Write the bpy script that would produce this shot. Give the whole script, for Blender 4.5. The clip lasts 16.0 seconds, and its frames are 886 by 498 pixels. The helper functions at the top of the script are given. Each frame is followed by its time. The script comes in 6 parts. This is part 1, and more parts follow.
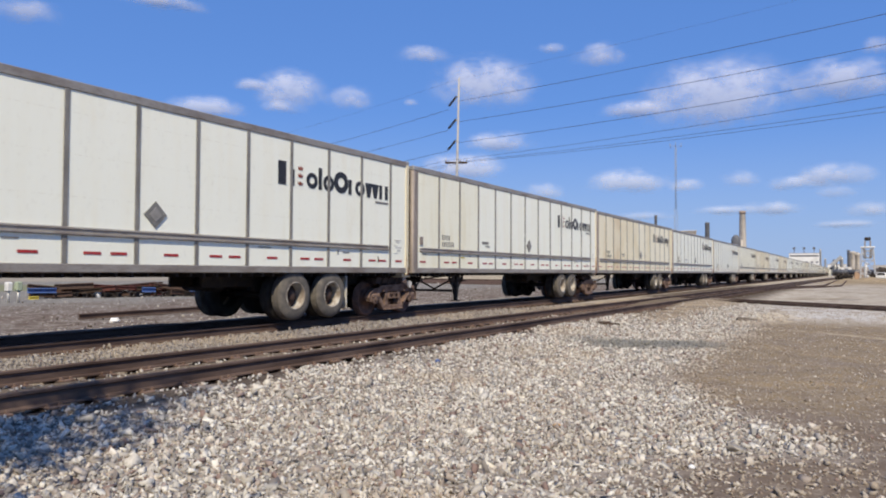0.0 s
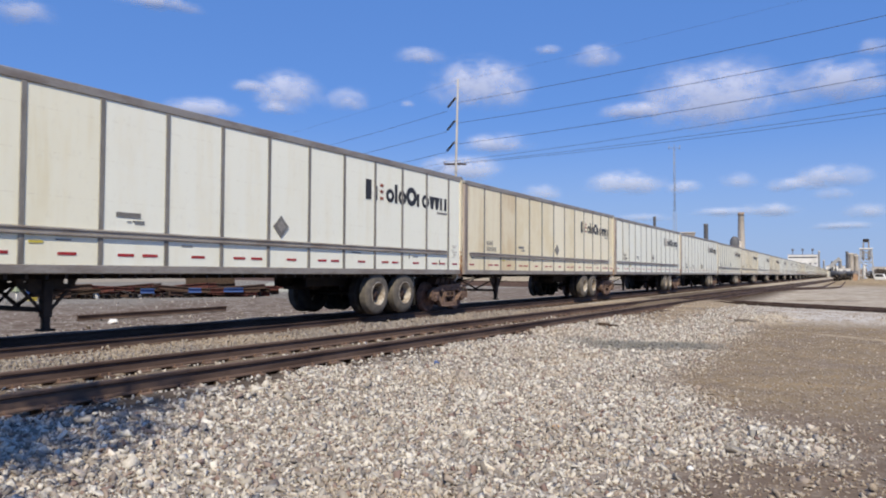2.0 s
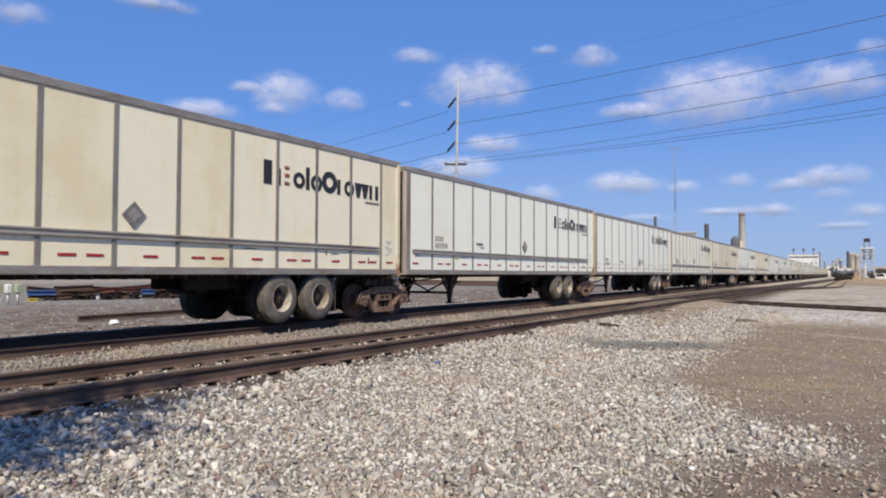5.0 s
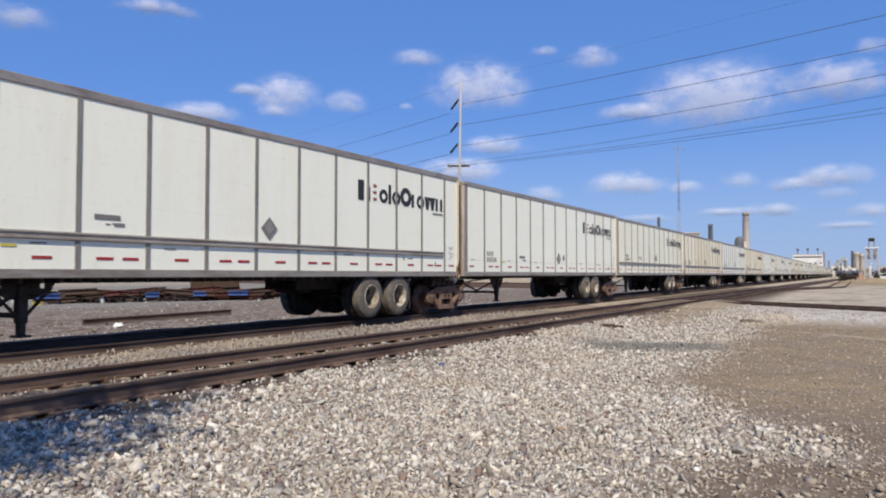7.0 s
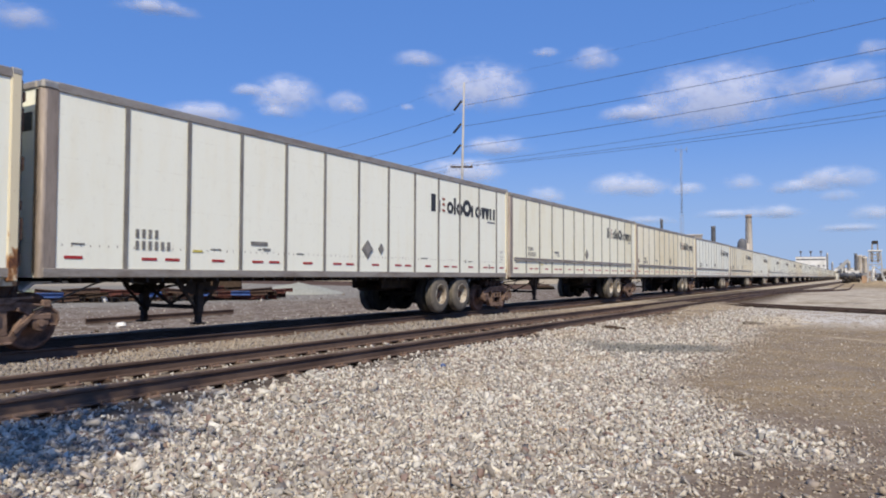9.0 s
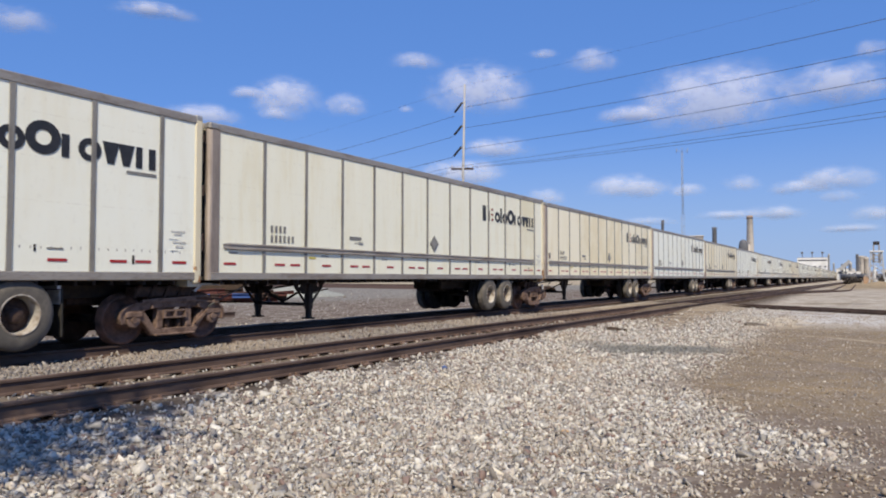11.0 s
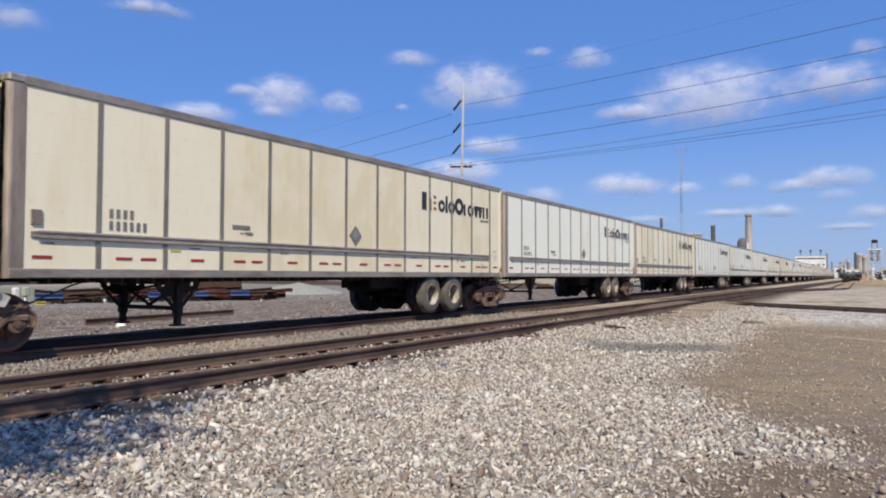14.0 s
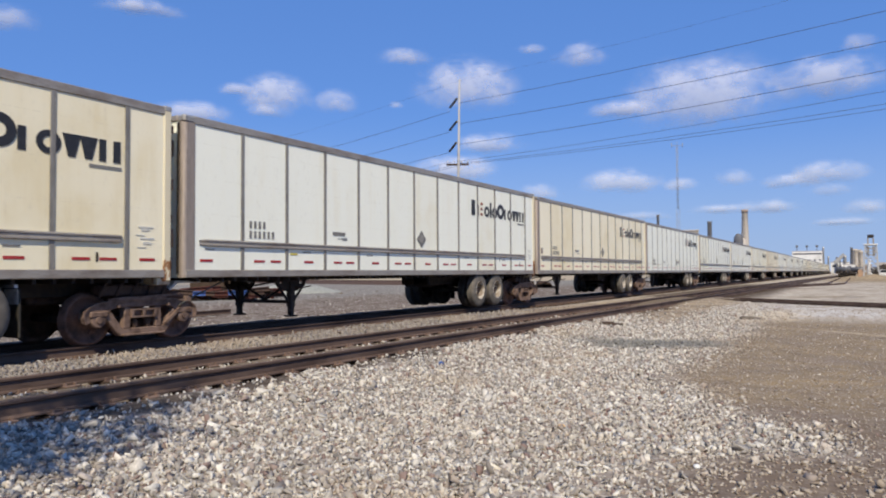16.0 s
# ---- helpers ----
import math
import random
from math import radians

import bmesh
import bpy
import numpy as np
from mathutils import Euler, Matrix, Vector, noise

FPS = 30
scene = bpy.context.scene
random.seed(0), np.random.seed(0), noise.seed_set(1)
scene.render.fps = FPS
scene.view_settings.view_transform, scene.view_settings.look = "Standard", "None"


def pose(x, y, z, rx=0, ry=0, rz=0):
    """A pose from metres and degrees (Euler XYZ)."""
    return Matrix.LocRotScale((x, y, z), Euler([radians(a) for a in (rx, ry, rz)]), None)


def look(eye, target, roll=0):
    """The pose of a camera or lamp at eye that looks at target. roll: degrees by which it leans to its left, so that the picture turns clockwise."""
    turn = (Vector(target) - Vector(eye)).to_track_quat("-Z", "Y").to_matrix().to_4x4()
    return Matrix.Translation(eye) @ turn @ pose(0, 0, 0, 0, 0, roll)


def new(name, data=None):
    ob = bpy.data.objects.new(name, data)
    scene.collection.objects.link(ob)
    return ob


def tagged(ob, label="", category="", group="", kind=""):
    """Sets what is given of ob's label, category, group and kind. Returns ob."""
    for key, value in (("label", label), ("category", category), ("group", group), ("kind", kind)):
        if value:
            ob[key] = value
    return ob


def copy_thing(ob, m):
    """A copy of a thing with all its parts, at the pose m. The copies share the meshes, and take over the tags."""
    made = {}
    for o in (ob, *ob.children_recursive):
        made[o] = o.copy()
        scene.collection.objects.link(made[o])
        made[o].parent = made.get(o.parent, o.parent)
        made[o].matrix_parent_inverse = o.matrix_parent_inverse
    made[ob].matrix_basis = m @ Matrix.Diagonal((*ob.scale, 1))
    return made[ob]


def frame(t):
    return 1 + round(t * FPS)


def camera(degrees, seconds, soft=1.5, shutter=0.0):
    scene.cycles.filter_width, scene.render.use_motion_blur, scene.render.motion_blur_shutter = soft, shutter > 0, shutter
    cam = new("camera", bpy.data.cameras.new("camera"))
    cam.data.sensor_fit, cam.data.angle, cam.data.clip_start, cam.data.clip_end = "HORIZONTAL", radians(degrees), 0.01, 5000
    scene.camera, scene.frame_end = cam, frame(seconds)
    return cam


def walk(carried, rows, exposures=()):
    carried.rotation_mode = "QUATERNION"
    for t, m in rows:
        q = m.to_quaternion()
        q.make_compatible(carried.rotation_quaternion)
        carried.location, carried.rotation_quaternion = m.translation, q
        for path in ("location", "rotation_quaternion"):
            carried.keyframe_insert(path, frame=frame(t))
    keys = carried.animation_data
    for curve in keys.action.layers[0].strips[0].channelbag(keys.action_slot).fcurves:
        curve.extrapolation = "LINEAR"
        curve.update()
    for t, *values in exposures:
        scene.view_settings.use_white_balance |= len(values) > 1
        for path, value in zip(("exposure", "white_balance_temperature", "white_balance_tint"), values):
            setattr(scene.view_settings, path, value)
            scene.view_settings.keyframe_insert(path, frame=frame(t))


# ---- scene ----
cam = camera(63.36, 16.0, 1.95, 0.1)
EYE = (0.0, 0.0, 1.55)
PATH = [
    (0, look(EYE, (8.6811, 4.9637, 1.8601), 0.267)),
    (0.5, look(EYE, (8.6824, 4.9614, 1.8690), 0.261)),
    (1, look(EYE, (8.6837, 4.9592, 1.8720), 0.247)),
    (1.5, look(EYE, (8.6860, 4.9551, 1.8769), 0.224)),
    (2, look(EYE, (8.6891, 4.9497, 1.8792), 0.291)),
    (2.5, look(EYE, (8.6900, 4.9482, 1.8799), 0.258)),
    (3, look(EYE, (8.6908, 4.9467, 1.8799), 0.293)),
    (3.5, look(EYE, (8.6906, 4.9471, 1.8774), 0.332)),
    (4, look(EYE, (8.6917, 4.9452, 1.8717), 0.333)),
    (6.5, look(EYE, (8.6668, 4.9887, 1.9068), -0.071)),
    (7, look(EYE, (8.6607, 4.9993, 1.9065), -0.062)),
    (7.5, look(EYE, (8.6546, 5.0098, 1.9073), -0.074)),
    (8, look(EYE, (8.6494, 5.0188, 1.9080), -0.040)),
    (8.5, look(EYE, (8.6452, 5.0260, 1.9153), 0.038)),
    (9, look(EYE, (8.6436, 5.0287, 1.9193), 0.183)),
    (11.5, look(EYE, (8.6333, 5.0465, 1.9529), -0.042)),
    (12, look(EYE, (8.6329, 5.0472, 1.9541), -0.090)),
    (12.5, look(EYE, (8.6350, 5.0435, 1.9521), -0.038)),
    (13, look(EYE, (8.6362, 5.0414, 1.9431), 0.105)),
    (13.5, look(EYE, (8.6399, 5.0351, 1.9296), 0.076)),
    (14, look(EYE, (8.6449, 5.0265, 1.9158), 0.068)),
    (14.5, look(EYE, (8.6496, 5.0184, 1.9036), 0.086)),
    (15, look(EYE, (8.6555, 5.0081, 1.8961), -0.005)),
    (15.5, look(EYE, (8.6598, 5.0007, 1.8903), -0.142)),
    (16, look(EYE, (8.6653, 4.9913, 1.8875), -0.353)),
]
walk(cam, PATH)

# ---- light ----
TO_SUN = Vector((-0.80, -0.49, 1.0)).normalized()
world = bpy.data.worlds.new("world")
scene.world = world
world.use_nodes = True
_wn = world.node_tree.nodes
_sky = _wn.new("ShaderNodeTexSky")
_sky.sky_type = "NISHITA"
_sky.sun_disc = False
_sky.sun_elevation = math.asin(TO_SUN.z)
_sky.sun_rotation = math.atan2(TO_SUN.x, TO_SUN.y)
_sky.altitude = 2500
_sky.air_density = 1.0
_sky.dust_density = 0.8
_sky.ozone_density = 5.0
_blue = _wn.new("ShaderNodeMix")      # a deep, even blue air in front of the sky's own gradient
_blue.data_type = "RGBA"
_blue.inputs[0].default_value = 0.64
_blue.inputs[7].default_value = (0.86, 2.28, 6.4, 1)
world.node_tree.links.new(_sky.outputs[0], _blue.inputs[6])
_way = _wn.new("ShaderNodeTexCoord")
_axes = _wn.new("ShaderNodeSeparateXYZ")
_low = _wn.new("ShaderNodeMapRange")  # milky air, thicker towards the horizon all round
_low.interpolation_type = "SMOOTHSTEP"
_low.inputs["From Min"].default_value, _low.inputs["From Max"].default_value = 0.23, -0.03
_low.inputs["To Max"].default_value = 0.90
_milk = _wn.new("ShaderNodeMix")
_milk.data_type = "RGBA"
_milk.inputs[7].default_value = (2.80, 3.78, 5.75, 1)
for _a, _b in ((_way.outputs["Generated"], _axes.inputs[0]), (_axes.outputs[2], _low.inputs[0]), (_low.outputs[0], _milk.inputs[0]),
               (_blue.outputs[2], _milk.inputs[6]), (_milk.outputs[2], _wn["Background"].inputs[0])):
    world.node_tree.links.new(_a, _b)
_wn["Background"].inputs[1].default_value = 0.11
_sun = bpy.data.lights.new("sun", "SUN")
_sun.energy, _sun.angle, _sun.color = 4.6, radians(0.53), (1.0, 0.878, 0.685)
sun = new("sun", _sun)
sun.matrix_world = look(TO_SUN * 200, (0, 0, 0))
scene.view_settings.exposure = 0.165

# ---- plan ----
RAIL = 0.41                 # rail top
TRAIN_Y = 11.66             # centre line of the train's track
GAUGE = 1.505               # between rail centres
SPEED, PITCH, FIRST = 6.618, 16.39, 16.28
HEADING = 0.003             # the train's track bears a little away from the x axis
END = 16.0


def near_y(x):
    """Centre line of the empty track."""
    return 7.6 - 0.019 * x


def train_y(x):
    """Centre line of the train's track."""
    return TRAIN_Y + HEADING * (x - 12)


def on_track(x):
    return pose(x, train_y(x), RAIL, 0, 0, math.degrees(HEADING))


def smooth(a, b, v):
    v = np.clip((v - a) / (b - a), 0, 1)
    return v * v * (3 - 2 * v)


def height(x, y):
    """Ground height."""
    x, y = np.asarray(x, float), np.asarray(y, float)
    d = y - (7.6 - 0.019 * x)
    z = 0.24 * smooth(-3.0, -1.15, d)
    z = z - 0.20 * smooth(14.2, 17.5, y)
    z = z + (0.205 - z) * smooth(21, 27, x) * smooth(17, 14, y)
    # earth heaped over the empty track where the slanting track cuts it
    z = z + 0.11 * smooth(26.5, 32, x) * smooth(40, 36, x) * smooth(3.8, 5.9, y) * smooth(9.3, 8.3, y)
    z = z + 0.05 * np.exp(-((y - 9.7) / 0.5) ** 2) * smooth(80, 40, x)
    # hollows beside the rails of the empty track, between the ties
    z = z - 0.075 * smooth(0.50, 0.62, np.abs(d)) * smooth(1.02, 0.88, np.abs(d)) * smooth(24, 18, x)
    near = smooth(70, 30, np.abs(x)) * smooth(45, 25, np.abs(y))
    z = z + near * smooth(26, 18, x) * 0.012 * (np.sin(x * 1.7 + y * 0.9) * np.sin(y * 1.3 - x * 0.4) + 0.6 * np.sin(x * 3.1 - y * 2.3))
    return z


# ---- mesh helpers ----
def part(name, bm, material, parent=None, label="", at=None):
    """Links a bmesh as one mesh object under a thing or a part."""
    me = bpy.data.meshes.new(name)
    bm.normal_update()
    bm.to_mesh(me)
    bm.free()
    me.materials.append(material)
    return again(name, me, parent, label, at)


def again(name, me, parent=None, label="", at=None):
    ob = new(name, me)
    if parent:
        ob.parent = parent
    if at is not None:
        ob.matrix_basis = at if isinstance(at, Matrix) else Matrix.Translation(at)
    if label:
        tagged(ob, label)
    return ob


def empty(name, m, label, category, group="", kind=""):
    ob = new(name)
    ob.matrix_basis = m
    return tagged(ob, label, category, group, kind)


def BM():
    return bmesh.new()


def box(bm, x0, x1, y0, y1, z0, z1, bevel=0.0):
    v = [bm.verts.new((x, y, z)) for x in (x0, x1) for y in (y0, y1) for z in (z0, z1)]
    f = [bm.faces.new([v[i] for i in q]) for q in ((0, 1, 3, 2), (4, 6, 7, 5), (0, 4, 5, 1), (2, 3, 7, 6), (0, 2, 6, 4), (1, 5, 7, 3))]
    if bevel:
        e = list({e for q in f for e in q.edges})
        bmesh.ops.bevel(bm, geom=e, offset=bevel, segments=1, affect="EDGES", profile=0.5)
    return bm


def beam(bm, a, b, w, h=None):
    """A square bar from a to b."""
    a, b = Vector(a), Vector(b)
    h = h or w
    d = (b - a).normalized()
    up = Vector((0, 0, 1)) if abs(d.z) < 0.95 else Vector((0, 1, 0))
    s = d.cross(up).normalized() * w / 2
    u = s.cross(d).normalized() * h / 2
    v = [bm.verts.new(p + q) for p in (a, b) for q in (-s - u, s - u, s + u, -s + u)]
    for q in ((0, 1, 2, 3), (7, 6, 5, 4), (0, 4, 5, 1), (1, 5, 6, 2), (2, 6, 7, 3), (3, 7, 4, 0)):
        bm.faces.new([v[i] for i in q])
    return bm


def turned(bm, profile, axis="y", segs=24, centre=(0, 0, 0), smooth_it=True):
    """A solid of revolution: profile of (along, radius) points."""
    rings = []
    c = Vector(centre)
    for a, r in profile:
        ring = []
        for i in range(segs):
            t = 2 * math.pi * i / segs
            u, w = r * math.cos(t), r * math.sin(t)
            p = {"x": (a, u, w), "y": (u, a, w), "z": (u, w, a)}[axis]
            ring.append(bm.verts.new(c + Vector(p)))
        rings.append(ring)
    for r0, r1 in zip(rings, rings[1:]):
        for i in range(segs):
            f = bm.faces.new((r0[i], r0[(i + 1) % segs], r1[(i + 1) % segs], r1[i]))
            f.smooth = smooth_it
    for ring, flip in ((rings[0], True), (rings[-1], False)):
        bm.faces.new(ring[::-1] if flip else ring)
    bmesh.ops.recalc_face_normals(bm, faces=bm.faces[:])
    return bm


def rod(bm, a, b, r0, r1=None, segs=10):
    """A round, possibly tapered bar from a to b."""
    a, b = Vector(a), Vector(b)
    r1 = r0 if r1 is None else r1
    m = (b - a).to_track_quat("Z", "Y").to_matrix()
    rings = []
    for p, r in ((a, r0), (b, r1)):
        rings.append([bm.verts.new(p + m @ Vector((r * math.cos(2 * math.pi * i / segs), r * math.sin(2 * math.pi * i / segs), 0))) for i in range(segs)])
    for i in range(segs):
        f = bm.faces.new((rings[0][i], rings[0][(i + 1) % segs], rings[1][(i + 1) % segs], rings[1][i]))
        f.smooth = True
    bm.faces.new(rings[0][::-1])
    bm.faces.new(rings[1])
    return bm


def plate(bm, outline, y0, y1):
    """A plate with an outline of (x, z) points, thick from y0 to y1."""
    a = [bm.verts.new((x, y0, z)) for x, z in outline]
    b = [bm.verts.new((x, y1, z)) for x, z in outline]
    n = len(outline)
    bm.faces.new(a)
    bm.faces.new(b[::-1])
    for i in range(n):
        bm.faces.new((a[i], b[i], b[(i + 1) % n], a[(i + 1) % n]))
    bmesh.ops.recalc_face_normals(bm, faces=bm.faces[:])
    return bm


def array_mesh(name, verts, faces):
    """A mesh from arrays of vertices and of quads."""
    me = bpy.data.meshes.new(name)
    k = faces.shape[1]
    me.vertices.add(len(verts))
    me.vertices.foreach_set("co", np.ascontiguousarray(verts, np.float32).ravel())
    me.loops.add(faces.size)
    me.loops.foreach_set("vertex_index", np.ascontiguousarray(faces, np.int32).ravel())
    me.polygons.add(len(faces))
    me.polygons.foreach_set("loop_start", np.arange(0, faces.size, k, dtype=np.int32))
    me.polygons.foreach_set("loop_total", np.full(len(faces), k, np.int32))
    me.update(calc_edges=True)
    me.validate()
    return me


# ---- materials ----
class Nodes:
    """A short way to write node materials."""

    def __init__(self, name):
        self.mat = bpy.data.materials.new(name)
        self.mat.use_nodes = True
        self.t = self.mat.node_tree
        self.b = self.t.nodes["Principled BSDF"]

    def n(self, kind, **kw):
        node = self.t.nodes.new("ShaderNode" + kind)
        for k, v in kw.items():
            if k.startswith("i_"):
                self.put(node.inputs[k[2:].replace("_", " ")], v)
            elif k == "op":
                node.operation = v
            elif k == "data":
                node.data_type = v
            elif k == "blend":
                node.blend_type = v
            elif k == "feature":
                node.feature = v
        return node

    def put(self, socket, v):
        if isinstance(v, bpy.types.NodeSocket):
            self.t.links.new(v, socket)
        else:
            socket.default_value = v

    def coords(self, which="Object", scale=(1, 1, 1), shift=None):
        s = self.t.nodes.new("ShaderNodeTexCoord").outputs[which]
        m = self.t.nodes.new("ShaderNodeMapping")
        self.t.links.new(s, m.inputs[0])
        m.inputs["Scale"].default_value = scale
        if shift is not None:
            self.put(m.inputs["Location"], shift)
        return m.outputs[0]

    def noise(self, vec, scale, detail=4.0, rough=0.6):
        q = self.n("TexNoise", i_Vector=vec, i_Scale=scale, i_Detail=detail, i_Roughness=rough)
        return q.outputs["Fac"]

    def voronoi(self, vec, scale, out="Color", feature="F1"):
        q = self.n("TexVoronoi", i_Vector=vec, i_Scale=scale, feature=feature)
        return q.outputs[out]

    def ramp(self, v, a, b):
        q = self.n("MapRange", i_Value=v)
        q.interpolation_type = "SMOOTHSTEP"
        q.inputs["From Min"].default_value, q.inputs["From Max"].default_value = a, b
        return q.outputs[0]

    def math(self, op, a, b=0.0):
        q = self.n("Math", op=op)
        self.put(q.inputs[0], a)
        self.put(q.inputs[1], b)
        return q.outputs[0]

    def mix(self, f, a, b, blend="MIX"):
        q = self.n("Mix", data="RGBA", blend=blend)
        self.put(q.inputs[0], f)
        for s, v in ((q.inputs[6], a), (q.inputs[7], b)):
            self.put(s, v if isinstance(v, bpy.types.NodeSocket) else (*v, 1))
        return q.outputs[2]

    def random(self):
        return self.t.nodes.new("ShaderNodeObjectInfo").outputs["Random"]

    def island(self):
        return self.t.nodes.new("ShaderNodeNewGeometry").outputs["Random Per Island"]

    def split(self, vec):
        q = self.n("SeparateXYZ", i_Vector=vec)
        return q.outputs

    def bump(self, h, strength=0.3, distance=0.01):
        q = self.n("Bump", i_Height=h, i_Strength=strength, i_Distance=distance)
        self.t.links.new(q.outputs[0], self.b.inputs["Normal"])

    def done(self, colour, rough=0.6, metal=0.0, spec=None):
        self.put(self.b.inputs["Base Color"], colour if isinstance(colour, bpy.types.NodeSocket) else (*colour, 1))
        self.put(self.b.inputs["Roughness"], rough)
        self.b.inputs["Metallic"].default_value = metal
        if spec is not None:
            self.b.inputs["Specular IOR Level"].default_value = spec
        return self.mat


def shifted(m, scale=(1, 1, 1)):
    """Object coordinates, moved by a random step for each object."""
    r = m.math("MULTIPLY", m.random(), 57.0)
    return m.coords("Object", scale, m.n("CombineXYZ", i_X=r, i_Y=r, i_Z=r).outputs[0])


def paint(name, white, cream, amount, streak):
    """Sheet metal paint that has yellowed in streaks, more on some panels."""
    m = Nodes(name)
    long = shifted(m, (1, 1, 0.12))
    a = m.ramp(m.noise(long, 3.5, 5), 0.42, 0.72)
    blot = m.ramp(m.noise(shifted(m), 0.9, 3), 0.35, 0.7)
    per = m.ramp(m.random(), 1.0 - amount, 1.15 - amount)
    f = m.math("ADD", m.math("MULTIPLY", a, streak), m.math("MULTIPLY", per, 0.65))
    f = m.math("MINIMUM", m.math("MULTIPLY", f, m.math("ADD", blot, 0.45)), 1.0)
    col = m.mix(f, white, cream)
    grime = m.ramp(m.noise(shifted(m, (1, 1, 0.5)), 14, 4), 0.55, 0.8)
    col = m.mix(m.math("MULTIPLY", grime, 0.13), col, (0.30, 0.26, 0.2))
    # faint rows of lining rivets and rub marks
    z = m.split(m.coords("Object"))[2]
    row = m.math("FRACT", m.math("MULTIPLY", z, 1.55))
    row = m.ramp(m.math("ABSOLUTE", m.math("SUBTRACT", row, 0.5)), 0.016, 0.004)
    row = m.math("MULTIPLY", row, m.ramp(m.noise(shifted(m, (9, 9, 2)), 2.0, 3), 0.46, 0.62))
    col = m.mix(m.math("MULTIPLY", row, 0.22), col, (0.42, 0.36, 0.26))
    m.bump(m.noise(shifted(m, (1, 1, 0.3)), 2.2, 2), 0.12, 0.02)
    return m.done(col, 0.42, 0.0, 0.35)


def worn(name, base, dark, rough=0.6, metal=0.0, scale=9.0, lo=0.4, hi=0.7, bump=0.2, stretch=(1, 1, 1)):
    """Any plain surface with stains and grain."""
    m = Nodes(name)
    c = shifted(m, stretch)
    a = m.ramp(m.noise(c, scale, 5, 0.65), lo, hi)
    g = m.noise(c, scale * 9, 3)
    col = m.mix(a, base, dark)
    col = m.mix(m.math("MULTIPLY", m.ramp(g, 0.45, 0.75), 0.35), col, tuple(x * 0.55 for x in dark))
    m.bump(g, bump, 0.01)
    return m.done(col, rough, metal, 0.15 if rough > 0.62 else None)


M_WHITE = paint("paint_white", (0.885, 0.90, 0.785), (0.80, 0.755, 0.57), 0.12, 0.28)
M_CREAM = paint("paint_cream", (0.87, 0.86, 0.70), (0.78, 0.72, 0.50), 0.40, 0.50)
M_SAND = paint("paint_sand", (0.89, 0.835, 0.635), (0.79, 0.70, 0.465), 0.50, 0.45)
M_BEIGE = paint("paint_beige", (0.84, 0.78, 0.575), (0.69, 0.57, 0.355), 0.35, 0.75)
M_POST = worn("post_metal", (0.30, 0.28, 0.24), (0.20, 0.18, 0.15), 0.5, 0.3, 6, stretch=(1, 1, 0.2))
M_RAILING = worn("extrusion_metal", (0.36, 0.33, 0.29), (0.24, 0.20, 0.165), 0.5, 0.35, 4, stretch=(0.3, 1, 1))
M_CORNER = worn("corner_metal", (0.30, 0.255, 0.22), (0.20, 0.165, 0.14), 0.6, 0.15, 5, stretch=(1, 1, 0.15))
M_YELLOWED = worn("rusting_frame", (0.62, 0.56, 0.42), (0.26, 0.135, 0.065), 0.7, 0.0, 4, 0.48, 0.64, stretch=(1, 1, 0.4))


def rusted(name, base, rust, dark):
    """Yellowed paint on a corner post, rusted through in ragged patches, most of them low down."""
    m = Nodes(name)
    p = shifted(m, (1, 1, 0.45))
    z = m.split(m.coords("Object"))[2]
    low = m.math("MULTIPLY", m.ramp(z, 2.1, 1.10), 0.25)
    each = m.math("MULTIPLY", m.random(), 0.12)
    n = m.math("ADD", m.math("ADD", m.noise(p, 7, 6, 0.7), low), each)
    col = m.mix(m.ramp(n, 0.74, 0.82), base, rust)
    col = m.mix(m.ramp(n, 0.80, 0.92), col, dark)
    m.bump(n, 0.4, 0.01)
    return m.done(col, 0.7, 0.0, 0.2)


M_REARPOST = rusted("rusting_post", (0.66, 0.60, 0.44), (0.34, 0.17, 0.07), (0.10, 0.045, 0.03))
M_BLACK = worn("black_steel", (0.030, 0.027, 0.026), (0.055, 0.042, 0.033), 0.65, 0.0, 7)
M_INK = worn("black_film", (0.018, 0.018, 0.020), (0.03, 0.03, 0.032), 0.5, 0.0, 12, bump=0.02)
M_GREYINK = worn("grey_film", (0.17, 0.165, 0.15), (0.25, 0.24, 0.22), 0.5, 0.0, 12, bump=0.02)
M_GREYFADED = worn("faded_film", (0.58, 0.57, 0.51), (0.72, 0.71, 0.63), 0.5, 0.0, 16, bump=0.02)
M_RED = worn("red_reflector", (0.42, 0.025, 0.025), (0.25, 0.03, 0.03), 0.35, 0.0, 20, bump=0.02)
M_YELLOW = worn("yellow_film", (0.62, 0.52, 0.08), (0.5, 0.42, 0.1), 0.5, 0.0, 20, bump=0.02)
M_PLACARD = worn("placard_metal", (0.22, 0.215, 0.20), (0.15, 0.145, 0.135), 0.6, 0.1, 9)
M_PLACARD_FACE = worn("placard_face", (0.29, 0.28, 0.26), (0.20, 0.19, 0.175), 0.6, 0.0, 14)
# inner tyres: less dust, with the shade under the trailer put into the black
M_TYRE_INNER = worn("clean_shaded_rubber", (0.035, 0.033, 0.031), (0.06, 0.054, 0.046), 0.85, 0.0, 5)
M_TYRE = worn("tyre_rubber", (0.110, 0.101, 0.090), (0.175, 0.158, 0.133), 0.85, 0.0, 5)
M_RIM = worn("rim_paint", (0.47, 0.445, 0.395), (0.22, 0.175, 0.13), 0.55, 0.0, 5, 0.38, 0.62)
M_HUB = worn("hub_rust", (0.10, 0.065, 0.05), (0.05, 0.035, 0.03), 0.75, 0.0, 9)
